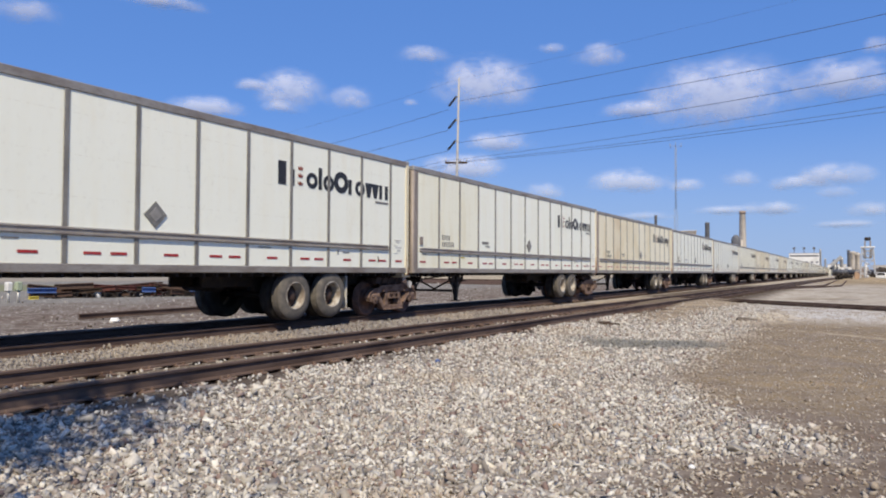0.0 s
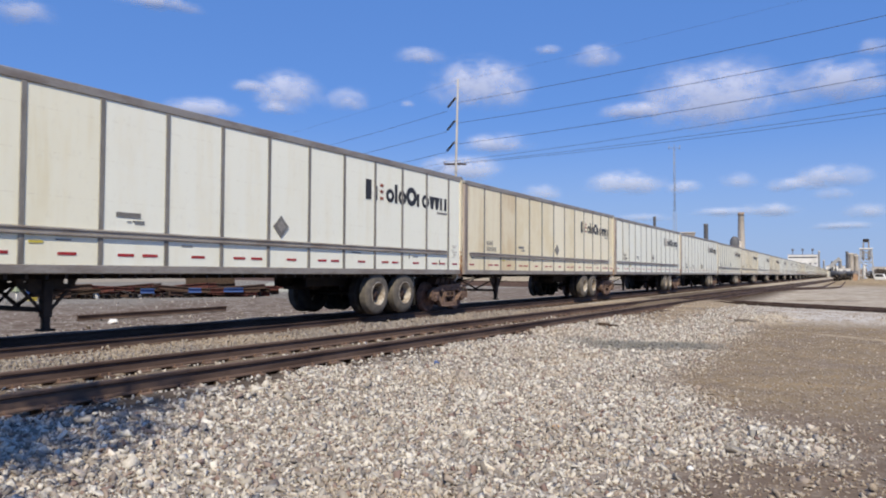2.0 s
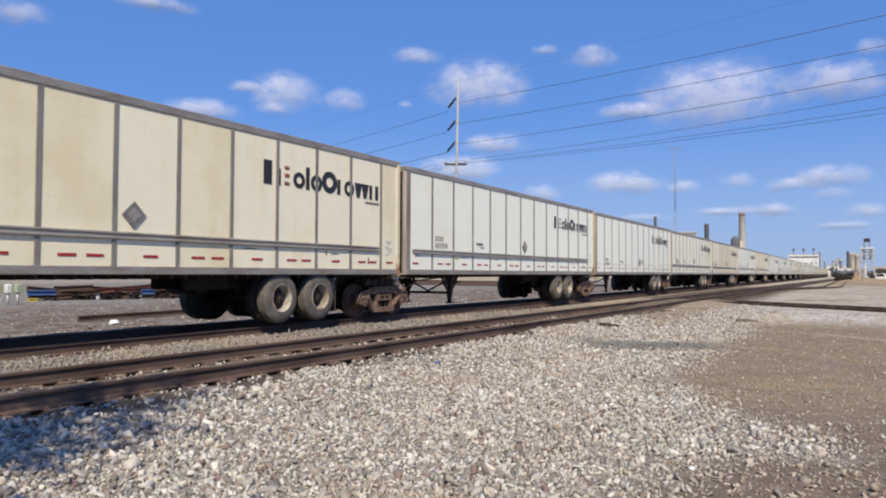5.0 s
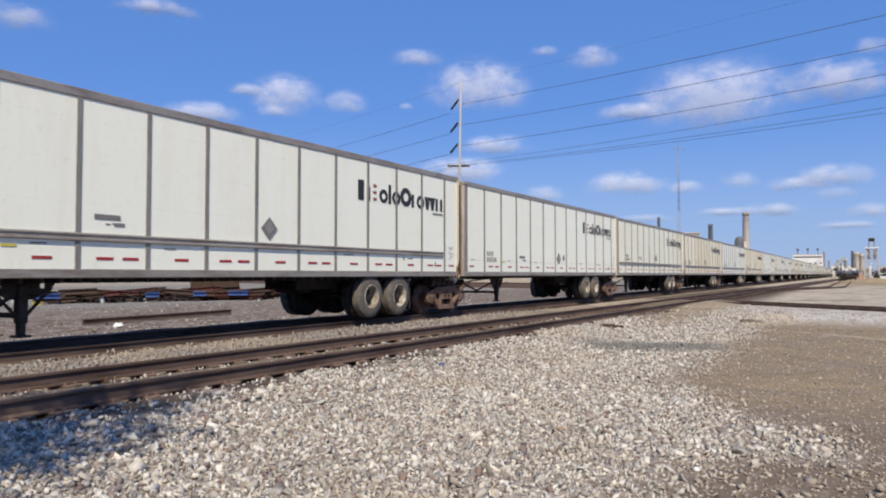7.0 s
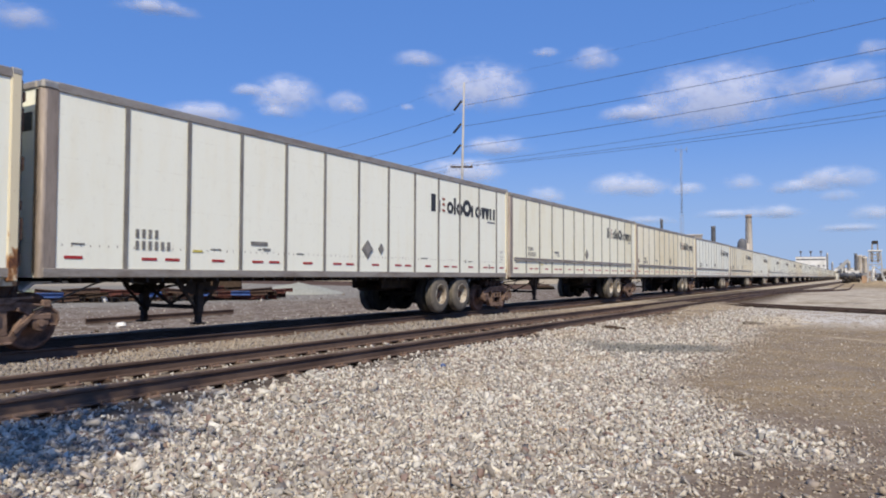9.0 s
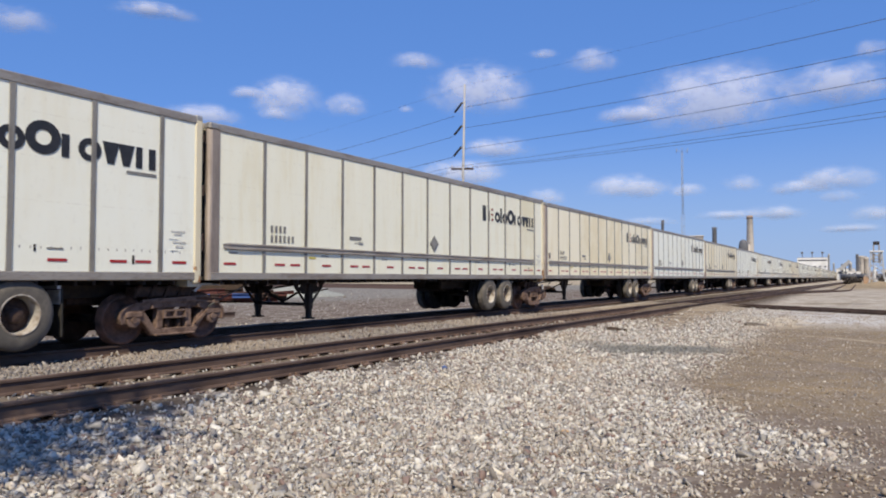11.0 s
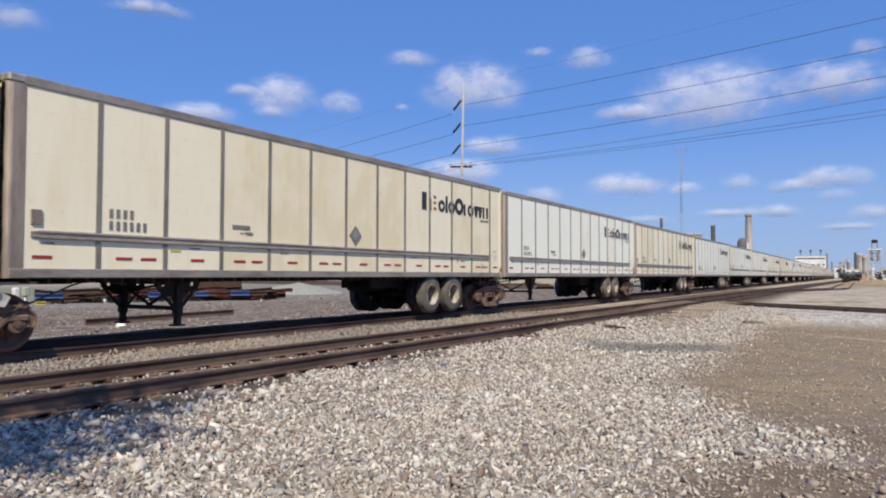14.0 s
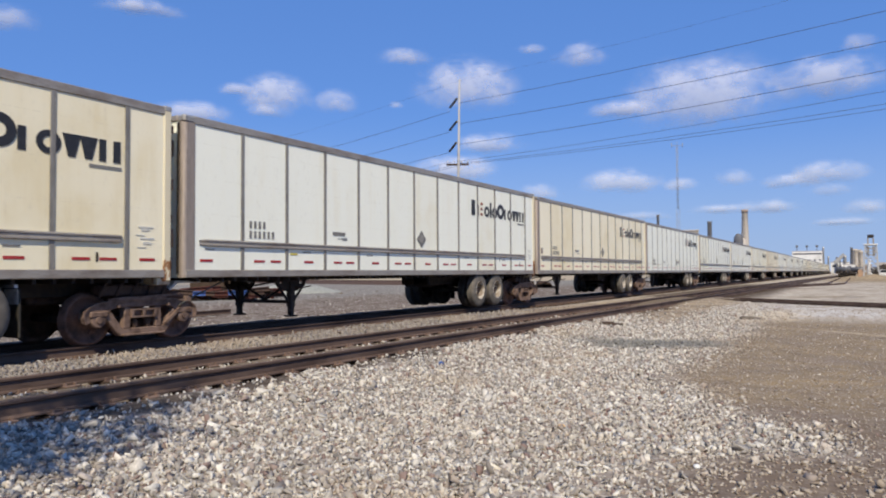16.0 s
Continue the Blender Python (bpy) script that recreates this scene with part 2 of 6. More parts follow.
M_RUST = worn("cast_rust", (0.215, 0.148, 0.115), (0.095, 0.062, 0.048), 0.8, 0.0, 6)
M_WHEEL = worn("wheel_steel", (0.215, 0.125, 0.092), (0.075, 0.052, 0.044), 0.65, 0.0, 4)
M_FLAP = worn("flap_white", (0.62, 0.60, 0.55), (0.42, 0.38, 0.32), 0.7, 0.0, 8)
M_HOSE = worn("hose_rubber", (0.10, 0.095, 0.085), (0.05, 0.048, 0.043), 0.8, 0.0, 10)
M_RAILTOP = worn("rail_steel", (0.128, 0.090, 0.073), (0.066, 0.044, 0.036), 0.75, 0.0, 3, stretch=(0.2, 1, 1))
M_TIE = worn("tie_wood", (0.075, 0.052, 0.037), (0.042, 0.029, 0.021), 0.9, 0.0, 7, stretch=(1, 0.15, 1), bump=0.5)
M_CAP = worn("cast_aluminium", (0.44, 0.42, 0.375), (0.27, 0.245, 0.21), 0.45, 0.5, 5)
M_GALV = worn("galvanised_steel", (0.50, 0.50, 0.48), (0.36, 0.35, 0.33), 0.5, 0.4, 4)
M_WOODPOLE = worn("weathered_pole", (0.40, 0.395, 0.385), (0.27, 0.262, 0.255), 0.85, 0.0, 3, stretch=(1, 1, 0.1))
M_WIRE = worn("wire_metal", (0.10, 0.11, 0.13), (0.07, 0.075, 0.09), 0.5, 0.5, 1)
M_CONCRETE = worn("concrete", (0.50, 0.465, 0.42), (0.39, 0.355, 0.315), 0.85, 0.0, 0.5)
M_DARKSTACK = worn("sooty_steel", (0.15, 0.155, 0.17), (0.10, 0.105, 0.115), 0.7, 0.2, 0.6)
M_WHITEWALL = worn("white_cladding", (0.76, 0.76, 0.74), (0.6, 0.6, 0.57), 0.6, 0.0, 0.3)
M_BLUE = worn("blue_paint", (0.045, 0.10, 0.29), (0.035, 0.07, 0.19), 0.6, 0.0, 3)
M_BRICKRED = worn("red_paint", (0.30, 0.09, 0.06), (0.18, 0.06, 0.045), 0.7, 0.0, 3)


def ground_material():
    m = Nodes("yard_ground")
    p = m.coords("Object")
    x, y, z = m.split(p)
    big = m.noise(p, 0.35, 4)
    mid = m.noise(p, 1.6, 5)
    fine = m.noise(p, 26, 4, 0.7)
    cell = m.voronoi(p, 19)
    cell2 = m.voronoi(p, 42)
    edge = m.voronoi(p, 19, "Distance", "DISTANCE_TO_EDGE")
    grey = m.split(cell)[0]
    # stones
    stone = m.mix(grey, (0.15, 0.13, 0.112), (0.46, 0.42, 0.37))
    stone = m.mix(m.math("MULTIPLY", m.split(cell)[1], 0.35), stone, (0.40, 0.31, 0.23))
    stone = m.mix(m.math("MULTIPLY", m.ramp(edge, 0.10, 0.0), 0.6), stone, (0.14, 0.12, 0.105))
    # dirt
    dirt = m.mix(m.ramp(mid, 0.35, 0.7), (0.235, 0.18, 0.112), (0.165, 0.128, 0.096))
    dirt = m.mix(m.math("MULTIPLY", m.ramp(big, 0.52, 0.72), 0.55), dirt, (0.24, 0.19, 0.12))
    tint = m.noise(m.coords("Object", (1, 0.55, 1)), 0.75, 5, 0.65)
    dirt = m.mix(m.math("MULTIPLY", m.ramp(tint, 0.50, 0.66), 0.8), dirt, (0.30, 0.225, 0.128))
    dirt = m.mix(m.math("MULTIPLY", m.ramp(tint, 0.46, 0.34), 0.6), dirt, (0.225, 0.185, 0.160))
    dirt = m.mix(m.math("MULTIPLY", m.ramp(m.split(cell2)[0], 0.80, 0.97), 0.75), dirt, (0.36, 0.33, 0.295))
    dirt = m.mix(m.math("MULTIPLY", m.ramp(fine, 0.5, 0.72), 0.6), dirt, (0.085, 0.07, 0.058))
    dirt = m.mix(m.math("MULTIPLY", m.ramp(m.math("ADD", x, m.math("MULTIPLY", mid, 2.0)), 11.0, 8.5), 0.75), dirt, (0.128, 0.100, 0.084))
    pebble = m.mix(m.split(m.voronoi(p, 30))[1], (0.13, 0.105, 0.085), (0.36, 0.31, 0.25))
    dirt = m.mix(m.math("MULTIPLY", m.ramp(m.noise(p, 5.0, 4, 0.65), 0.42, 0.66), 0.55), dirt, pebble)
    # where dirt lies: south of a bent edge; beyond it, sandy ground
    rim = m.math("MINIMUM", m.math("SUBTRACT", m.math("MULTIPLY", x, 0.72), 5.08), 2.5)
    rim = m.math("MAXIMUM", rim, m.math("MULTIPLY", m.ramp(x, 7.1, 6.0), 1.3))
    side = m.math("SUBTRACT", rim, y)
    side = m.math("ADD", side, m.math("MULTIPLY", m.math("SUBTRACT", mid, 0.5), 1.8))
    lies = m.ramp(side, -0.55, 0.55)
    far = m.math("MAXIMUM", m.math("MULTIPLY", m.ramp(m.math("ADD", x, m.math("MULTIPLY", mid, 5.0)), 25.0, 28.0), lies), m.ramp(x, 25.5, 31))
    f = m.math("MULTIPLY", lies, m.math("SUBTRACT", 1.0, far))
    pale = m.mix(m.ramp(mid, 0.4, 0.62), (0.47, 0.425, 0.355), (0.31, 0.27, 0.21))
    pale = m.mix(m.math("MULTIPLY", m.ramp(fine, 0.5, 0.75), 0.35), pale, (0.2, 0.18, 0.16))
    col = m.mix(f, stone, dirt)
    col = m.mix(m.math("MULTIPLY", far, m.math("MULTIPLY", m.ramp(m.noise(m.coords("Object", (0.6, 1.3, 1)), 0.42, 4), 0.30, 0.50), 0.9)), col, m.mix(m.ramp(m.noise(p, 0.2, 3), 0.52, 0.66), pale, dirt))
    # a patch of darker, blue-grey gravel
    su = m.math("ADD", m.math("MULTIPLY", m.math("SUBTRACT", x, 15.6), 0.5), m.math("MULTIPLY", m.math("SUBTRACT", y, 3.7), -0.87))
    sv = m.math("ADD", m.math("MULTIPLY", m.math("SUBTRACT", x, 15.6), 0.87), m.math("MULTIPLY", m.math("SUBTRACT", y, 3.7), 0.5))
    rad = m.math("SQRT", m.math("ADD", m.math("POWER", m.math("MULTIPLY", su, 0.62), 2.0), m.math("POWER", m.math("MULTIPLY", sv, 1.0), 2.0)))
    rad = m.math("ADD", rad, m.math("MULTIPLY", m.math("SUBTRACT", mid, 0.5), 1.2))
    col = m.mix(m.math("MULTIPLY", m.ramp(rad, 1.0, 0.55), 0.75), col, (0.19, 0.19, 0.18))
    # a patch of pale sand
    sand = m.math("SQRT", m.math("ADD", m.math("POWER", m.math("MULTIPLY", m.math("SUBTRACT", x, 25.2), 0.42), 2.0), m.math("POWER", m.math("MULTIPLY", m.math("SUBTRACT", y, 2.4), 1.1), 2.0)))
    sand = m.math("ADD", sand, m.math("MULTIPLY", m.math("SUBTRACT", mid, 0.5), 3.2))
    # washed gravel before the slanting track, and a pale wheel rut across the dirt
    wash = m.math("MULTIPLY", m.math("MULTIPLY", m.ramp(m.math("ADD", x, m.math("MULTIPLY", mid, 3.0)), 25.0, 27.0), m.ramp(y, 4.6, 3.4)),
                  m.ramp(m.math("SUBTRACT", x, m.math("MULTIPLY", y, 0.75)), 33.3, 32.2))
    wash = m.math("MULTIPLY", wash, m.ramp(m.noise(m.coords("Object", (0.8, 2.2, 1)), 1.1, 5, 0.7), 0.36, 0.58))
    col = m.mix(m.math("MULTIPLY", wash, 0.8), col, m.mix(grey, (0.36, 0.345, 0.325), (0.60, 0.585, 0.555)))
    col = m.mix(m.math("MULTIPLY", m.ramp(sand, 1.2, 0.3), 0.75), col, (0.54, 0.46, 0.335))
    foot = m.math("ABSOLUTE", m.math("SUBTRACT", m.math("SUBTRACT", x, 33.9), m.math("MULTIPLY", y, 0.75)))
    foot = m.math("MULTIPLY", m.ramp(m.math("ADD", foot, mid), 2.3, 1.3), m.ramp(y, 6.5, 5.5))
    col = m.mix(m.math("MULTIPLY", foot, 0.8), col, (0.19, 0.15, 0.112))
    rut = m.math("ABSOLUTE", m.math("SUBTRACT", m.math("SUBTRACT", x, 20.4), m.math("MULTIPLY", y, 0.71)))
    rut = m.math("MULTIPLY", m.ramp(m.math("ADD", rut, m.math("MULTIPLY", fine, 0.5)), 0.62, 0.25), m.math("MULTIPLY", m.ramp(y, 2.0, 1.0), m.ramp(mid, 0.40, 0.58)))
    col = m.mix(m.math("MULTIPLY", rut, 0.8), col, (0.45, 0.385, 0.28))
    # yard behind the train: darker cinders
    yard = m.mix(m.ramp(mid, 0.38, 0.62), (0.215, 0.187, 0.163), (0.125, 0.10, 0.083))
    yard = m.mix(m.math("MULTIPLY", m.ramp(m.math("ADD", y, m.math("MULTIPLY", big, 14.0)), 34, 40), 0.75), yard, (0.215, 0.21, 0.192))
    damp = m.ramp(m.noise(m.coords("Object", (0.35, 1.6, 1)), 0.55, 5, 0.65), 0.50, 0.64)
    yard = m.mix(m.math("MULTIPLY", m.math("MULTIPLY", damp, m.ramp(y, 30, 24)), 0.75), yard, (0.125, 0.088, 0.07))
    yard = m.mix(m.ramp(m.split(m.voronoi(p, 11))[0], 0.90, 0.98), yard, (0.38, 0.36, 0.33))
    grass = m.mix(m.ramp(m.noise(p, 0.5, 5, 0.7), 0.35, 0.65), (0.27, 0.225, 0.16), (0.45, 0.39, 0.29))
    yard = m.mix(m.ramp(m.math("SUBTRACT", m.math("MULTIPLY", x, 1.35), y), 64, 72), m.mix(m.ramp(y, 80, 95), yard, m.mix(0.6, grass, (0.24, 0.225, 0.20))), m.mix(m.ramp(y, 46, 52), yard, grass))
    green = m.math("MULTIPLY", m.ramp(y, 48, 53), m.ramp(x, 44, 36))
    yard = m.mix(m.math("MULTIPLY", green, 0.8), yard, (0.19, 0.20, 0.115))
    col = m.mix(m.ramp(y, 14.8, 16.2), col, yard)
    # tan weeds and earth far off, south of the tracks
    tan = m.mix(m.ramp(mid, 0.35, 0.65), (0.34, 0.265, 0.165), (0.20, 0.155, 0.105))
    south = m.math("MULTIPLY", m.ramp(m.math("ADD", x, m.math("MULTIPLY", big, 30.0)), 95, 130), m.ramp(y, 6.0, 2.0))
    col = m.mix(m.math("MULTIPLY", south, 0.9), col, tan)
    # dark trampled earth past the crossing
    dark = m.math("MULTIPLY", m.math("MULTIPLY", m.ramp(x, 34, 40), m.ramp(x, 95, 70)), m.math("MULTIPLY", m.ramp(y, 3.6, 5.2), m.ramp(y, 10.4, 9.6)))
    dark = m.math("MULTIPLY", dark, m.ramp(m.math("ADD", mid, m.math("MULTIPLY", big, 0.5)), 0.44, 0.66))
    col = m.mix(m.math("MULTIPLY", dark, 0.9), col, (0.085, 0.066, 0.052))
    # oily bed of the train's track, with the train's shade put into its colour
    shaded_bed = m.math("MULTIPLY", m.ramp(m.math("ADD", y, m.math("MULTIPLY", mid, 0.4)), 10.55, 10.9), m.ramp(y, 15.2, 14.2))
    col = m.mix(m.math("MULTIPLY", shaded_bed, 0.88), col, (0.040, 0.013, 0.005))
    # bare brown earth beside the empty track before the slanting one
    clay = m.math("ADD", m.math("SUBTRACT", y, 7.6), m.math("ADD", m.math("MULTIPLY", x, 0.019), m.math("MULTIPLY", m.math("SUBTRACT", mid, 0.5), 1.0)))
    clay = m.math("MULTIPLY", m.math("MULTIPLY", m.ramp(clay, -3.0, -2.2), m.ramp(y, 9.9, 9.3)), m.math("MULTIPLY", m.ramp(x, 18.5, 23.0), m.ramp(x, 40, 34)))
    col = m.mix(m.math("MULTIPLY", clay, 0.85), col, m.mix(m.ramp(tint, 0.40, 0.62), (0.20, 0.158, 0.115), (0.33, 0.265, 0.18)))
    # trodden earth between the rails of the empty track
    off = m.math("ADD", m.math("SUBTRACT", y, 7.6), m.math("MULTIPLY", x, 0.019))
    bed2 = m.ramp(m.math("ABSOLUTE", off), 1.15, 0.75)
    earth = m.mix(m.ramp(fine, 0.4, 0.65), (0.17, 0.135, 0.10), (0.095, 0.074, 0.056))
    col = m.mix(m.math("MULTIPLY", bed2, 0.85), col, earth)
    soil = m.math("MULTIPLY", m.ramp(off, -1.75, -1.3), m.ramp(off, -0.55, -0.7))
    soil = m.math("MULTIPLY", soil, m.math("MULTIPLY", m.ramp(x, 26, 20), m.ramp(mid, 0.36, 0.5)))
    col = m.mix(m.math("MULTIPLY", soil, 0.85), col, (0.055, 0.042, 0.034))
    m.bump(m.math("ADD", m.math("MULTIPLY", edge, 1.2), m.math("MULTIPLY", fine, 0.5)), 0.5, 0.02)
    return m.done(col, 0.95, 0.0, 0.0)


def stone_material():
    m = Nodes("crushed_stone")
    r = m.island()
    p = m.coords("Object")
    w = m.n("TexWhiteNoise")
    w.noise_dimensions = "1D"
    m.put(w.inputs["W"], r)
    r2 = m.split(w.outputs["Color"])
    col = m.mix(r, (0.185, 0.168, 0.152), (0.675, 0.648, 0.578))
    col = m.mix(m.math("MULTIPLY", m.ramp(r2[0], 0.62, 1.0), 0.4), col, (0.44, 0.335, 0.26))
    col = m.mix(m.ramp(r2[1], 0.90, 0.96), col, (0.21, 0.15, 0.13))
    col = m.mix(m.ramp(r2[2], 0.93, 0.98), col, (0.27, 0.265, 0.25))
    dust = m.ramp(m.split(p)[1], 8.0, 8.5)
    col = m.mix(m.math("MULTIPLY", dust, 0.68), col, (0.16, 0.138, 0.122))
    patch = m.ramp(m.noise(p, 0.55, 4), 0.50, 0.66)
    col = m.mix(m.math("MULTIPLY", patch, 0.38), col, (0.40, 0.33, 0.245))
    x, y, z = m.split(p)
    su = m.math("ADD", m.math("MULTIPLY", m.math("SUBTRACT", x, 15.6), 0.5), m.math("MULTIPLY", m.math("SUBTRACT", y, 3.7), -0.87))
    sv = m.math("ADD", m.math("MULTIPLY", m.math("SUBTRACT", x, 15.6), 0.87), m.math("MULTIPLY", m.math("SUBTRACT", y, 3.7), 0.5))
    rad = m.math("SQRT", m.math("ADD", m.math("POWER", m.math("MULTIPLY", su, 0.5), 2.0), m.math("POWER", sv, 2.0)))
    col = m.mix(m.math("MULTIPLY", m.ramp(rad, 1.2, 0.5), 0.85), col, (0.155, 0.16, 0.155))
    # dusty stones on the dirt
    rim = m.math("MINIMUM", m.math("SUBTRACT", m.math("MULTIPLY", x, 0.72), 5.08), 2.5)
    rim = m.math("MAXIMUM", rim, m.math("MULTIPLY", m.ramp(x, 7.1, 6.0), 1.3))
    dusty = m.math("MULTIPLY", m.ramp(m.math("SUBTRACT", rim, y), -0.3, 0.7), m.ramp(r2[0], 1.0, 0.35))
    col = m.mix(m.math("MULTIPLY", dusty, 0.8), col, (0.29, 0.235, 0.175))
    fine = m.noise(p, 60, 3)
    col = m.mix(m.math("MULTIPLY", m.ramp(fine, 0.45, 0.75), 0.4), col, (0.24, 0.21, 0.18))
    m.bump(fine, 0.4, 0.01)
    return m.done(col, 0.9, 0.0, 0.08)


M_GROUND = ground_material()
M_STONE = stone_material()


def clinker_material():
    m = Nodes("clinker")
    r = m.island()
    col = m.mix(m.ramp(r, 0.0, 0.9), (0.12, 0.10, 0.085), (0.48, 0.45, 0.41))
    g = m.noise(m.coords("Object"), 40, 3)
    col = m.mix(m.math("MULTIPLY", g, 0.4), col, (0.10, 0.075, 0.055))
    m.bump(g, 0.4, 0.01)
    return m.done(col, 0.9, 0.0, 0.08)


M_CLINKER = clinker_material()


# ---- ground ----
def ground():
    def steps(lo, hi, near_lo, near_hi, step):
        fine = np.arange(near_lo, near_hi + 1e-6, step)
        out = [near_hi + step * 1.0]
        while out[-1] < hi:
            out.append(near_hi + (out[-1] - near_hi) * 1.35 + step)
        inn = [near_lo - step * 1.0]
        while inn[-1] > lo:
            inn.append(near_lo + (inn[-1] - near_lo) * 1.35 - step)
        return np.concatenate([inn[::-1], fine, out])
    xs = steps(-3500, 4200, -6, 45, 0.25)
    ys = steps(-3500, 3500, -6, 24, 0.1)
    X, Y = np.meshgrid(xs, ys, indexing="ij")
    V = np.stack([X, Y, height(X, Y)], -1).reshape(-1, 3)
    nx, ny = len(xs), len(ys)
    i = (np.arange(nx - 1)[:, None] * ny + np.arange(ny - 1)[None, :]).ravel()
    F = np.stack([i, i + ny, i + ny + 1, i + 1], -1)
    me = array_mesh("ground", V, F)
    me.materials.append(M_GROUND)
    me.polygons.foreach_set("use_smooth", np.ones(len(F), bool))
    tagged(new("ground", me), "gravel and dirt rail yard ground, pale crushed stone", "ground", kind="structure")


ground()

# ---- tracks ----
RAIL_SECTION = ((-0.07, 0), (0.07, 0), (0.07, 0.012), (0.012, 0.03), (0.01, 0.125), (0.036, 0.14), (0.037, 0.165), (0.028, 0.172),
                (-0.028, 0.172), (-0.037, 0.165), (-0.036, 0.14), (-0.01, 0.125), (-0.012, 0.03), (-0.07, 0.012))


def rail(parent, points, top):
    """A rail along points of the plan."""
    bm = BM()
    rings = []
    for i, (x, y) in enumerate(points):
        a, b = Vector(points[max(i - 1, 0)]), Vector(points[min(i + 1, len(points) - 1)])
        s = (b - a).normalized()
        s = Vector((s.y, -s.x))
        rings.append([bm.verts.new((x + s.x * u, y + s.y * u, top - 0.172 + h)) for u, h in RAIL_SECTION])
    n = len(RAIL_SECTION)
    for r0, r1 in zip(rings, rings[1:]):
        for i in range(n):
            bm.faces.new((r0[i], r0[(i + 1) % n], r1[(i + 1) % n], r1[i]))
    bm.faces.new(rings[0])
    bm.faces.new(rings[-1][::-1])
    bmesh.ops.recalc_face_normals(bm, faces=bm.faces[:])
    return part("rail", bm, M_RAILTOP, parent)


def offset_line(points, d):
    out = []
    for i, p in enumerate(points):
        a, b = Vector(points[max(i - 1, 0)]), Vector(points[min(i + 1, len(points) - 1)])
        s = (b - a).normalized()
        out.append((p[0] - s.y * d, p[1] + s.x * d))
    return out


def tie_mesh():
    bm = BM()
    box(bm, -0.115, 0.115, -1.3, 1.3, -0.17, 0.0, 0.012)
    me = bpy.data.meshes.new("tie")
    bm.to_mesh(me)
    bm.free()
    me.materials.append(M_TIE)
    return me


TIE = tie_mesh()


def plate_mesh():
    """A tie plate with its spikes."""
    bm = BM()
    box(bm, -0.09, 0.09, -0.17, 0.17, 0.0, 0.016)
    for sx in (-0.06, 0.06):
        for sy in (-0.085, 0.085):
            box(bm, sx - 0.012, sx + 0.012, sy - 0.018, sy + 0.018, 0.012, 0.045)
    me = bpy.data.meshes.new("tie_plate")
    bm.to_mesh(me)
    bm.free()
    me.materials.append(M_RUST)
    return me


TIE_PLATE = plate_mesh()


def track(label, points, top, first, last, step, lift, rng):
    """A track: two rails and its ties from first to last metre along a nearly straight line."""
    t = empty("track", Matrix.Identity(4), label, "railway track", kind="structure")
    for d in (-GAUGE / 2, GAUGE / 2):
        rail(t, offset_line(points, d), top)
    a, b = Vector(points[0]), Vector(points[-1])
    s = (b - a).normalized()
    turn = math.degrees(math.atan2(s.y, s.x))
    k = first
    while k < last:
        p = a + s * k
        z = top - 0.188 + lift + rng.uniform(-0.012, 0.008)
        tie = again("tie", TIE, t, "", pose(p.x, p.y, z, 0, rng.uniform(-0.4, 0.4), turn + rng.uniform(-1.2, 1.2)))
        if k - first < 32:
            for sy in (-GAUGE / 2, GAUGE / 2):
                q = p + Vector((-s.y, s.x)) * sy
                again("tie_plate", TIE_PLATE, t, "", pose(q.x, q.y, top - 0.187, 0, 0, turn))
        k += step * rng.uniform(0.94, 1.06)
    return t


RNG = random.Random(5)
track("rusty train track with dark oily ties", [(-60, train_y(-60)), (700, train_y(700))], RAIL, 60, 130, 0.53, 0.0, RNG)
track("empty rusty track half buried in earth", [(-60, near_y(-60)), (700, near_y(700))], RAIL, 60, 125, 0.53, 0.0, RNG)
track("rusty track crossing the others at a slant", [(26.2, -7.0), (30.5, -1.4), (35.5, 5.2), (37.6, 8.0)], RAIL - 0.09, 0.3, 17.5, 0.56, 0.0, RNG)
track("curved rusty siding track", [(58 + 1.5 * i, 6.4 - 4.6 * float(smooth(0, 26, 1.5 * i))) for i in range(0, 60)], RAIL - 0.05, 0, 1, 5, 0.0, RNG)


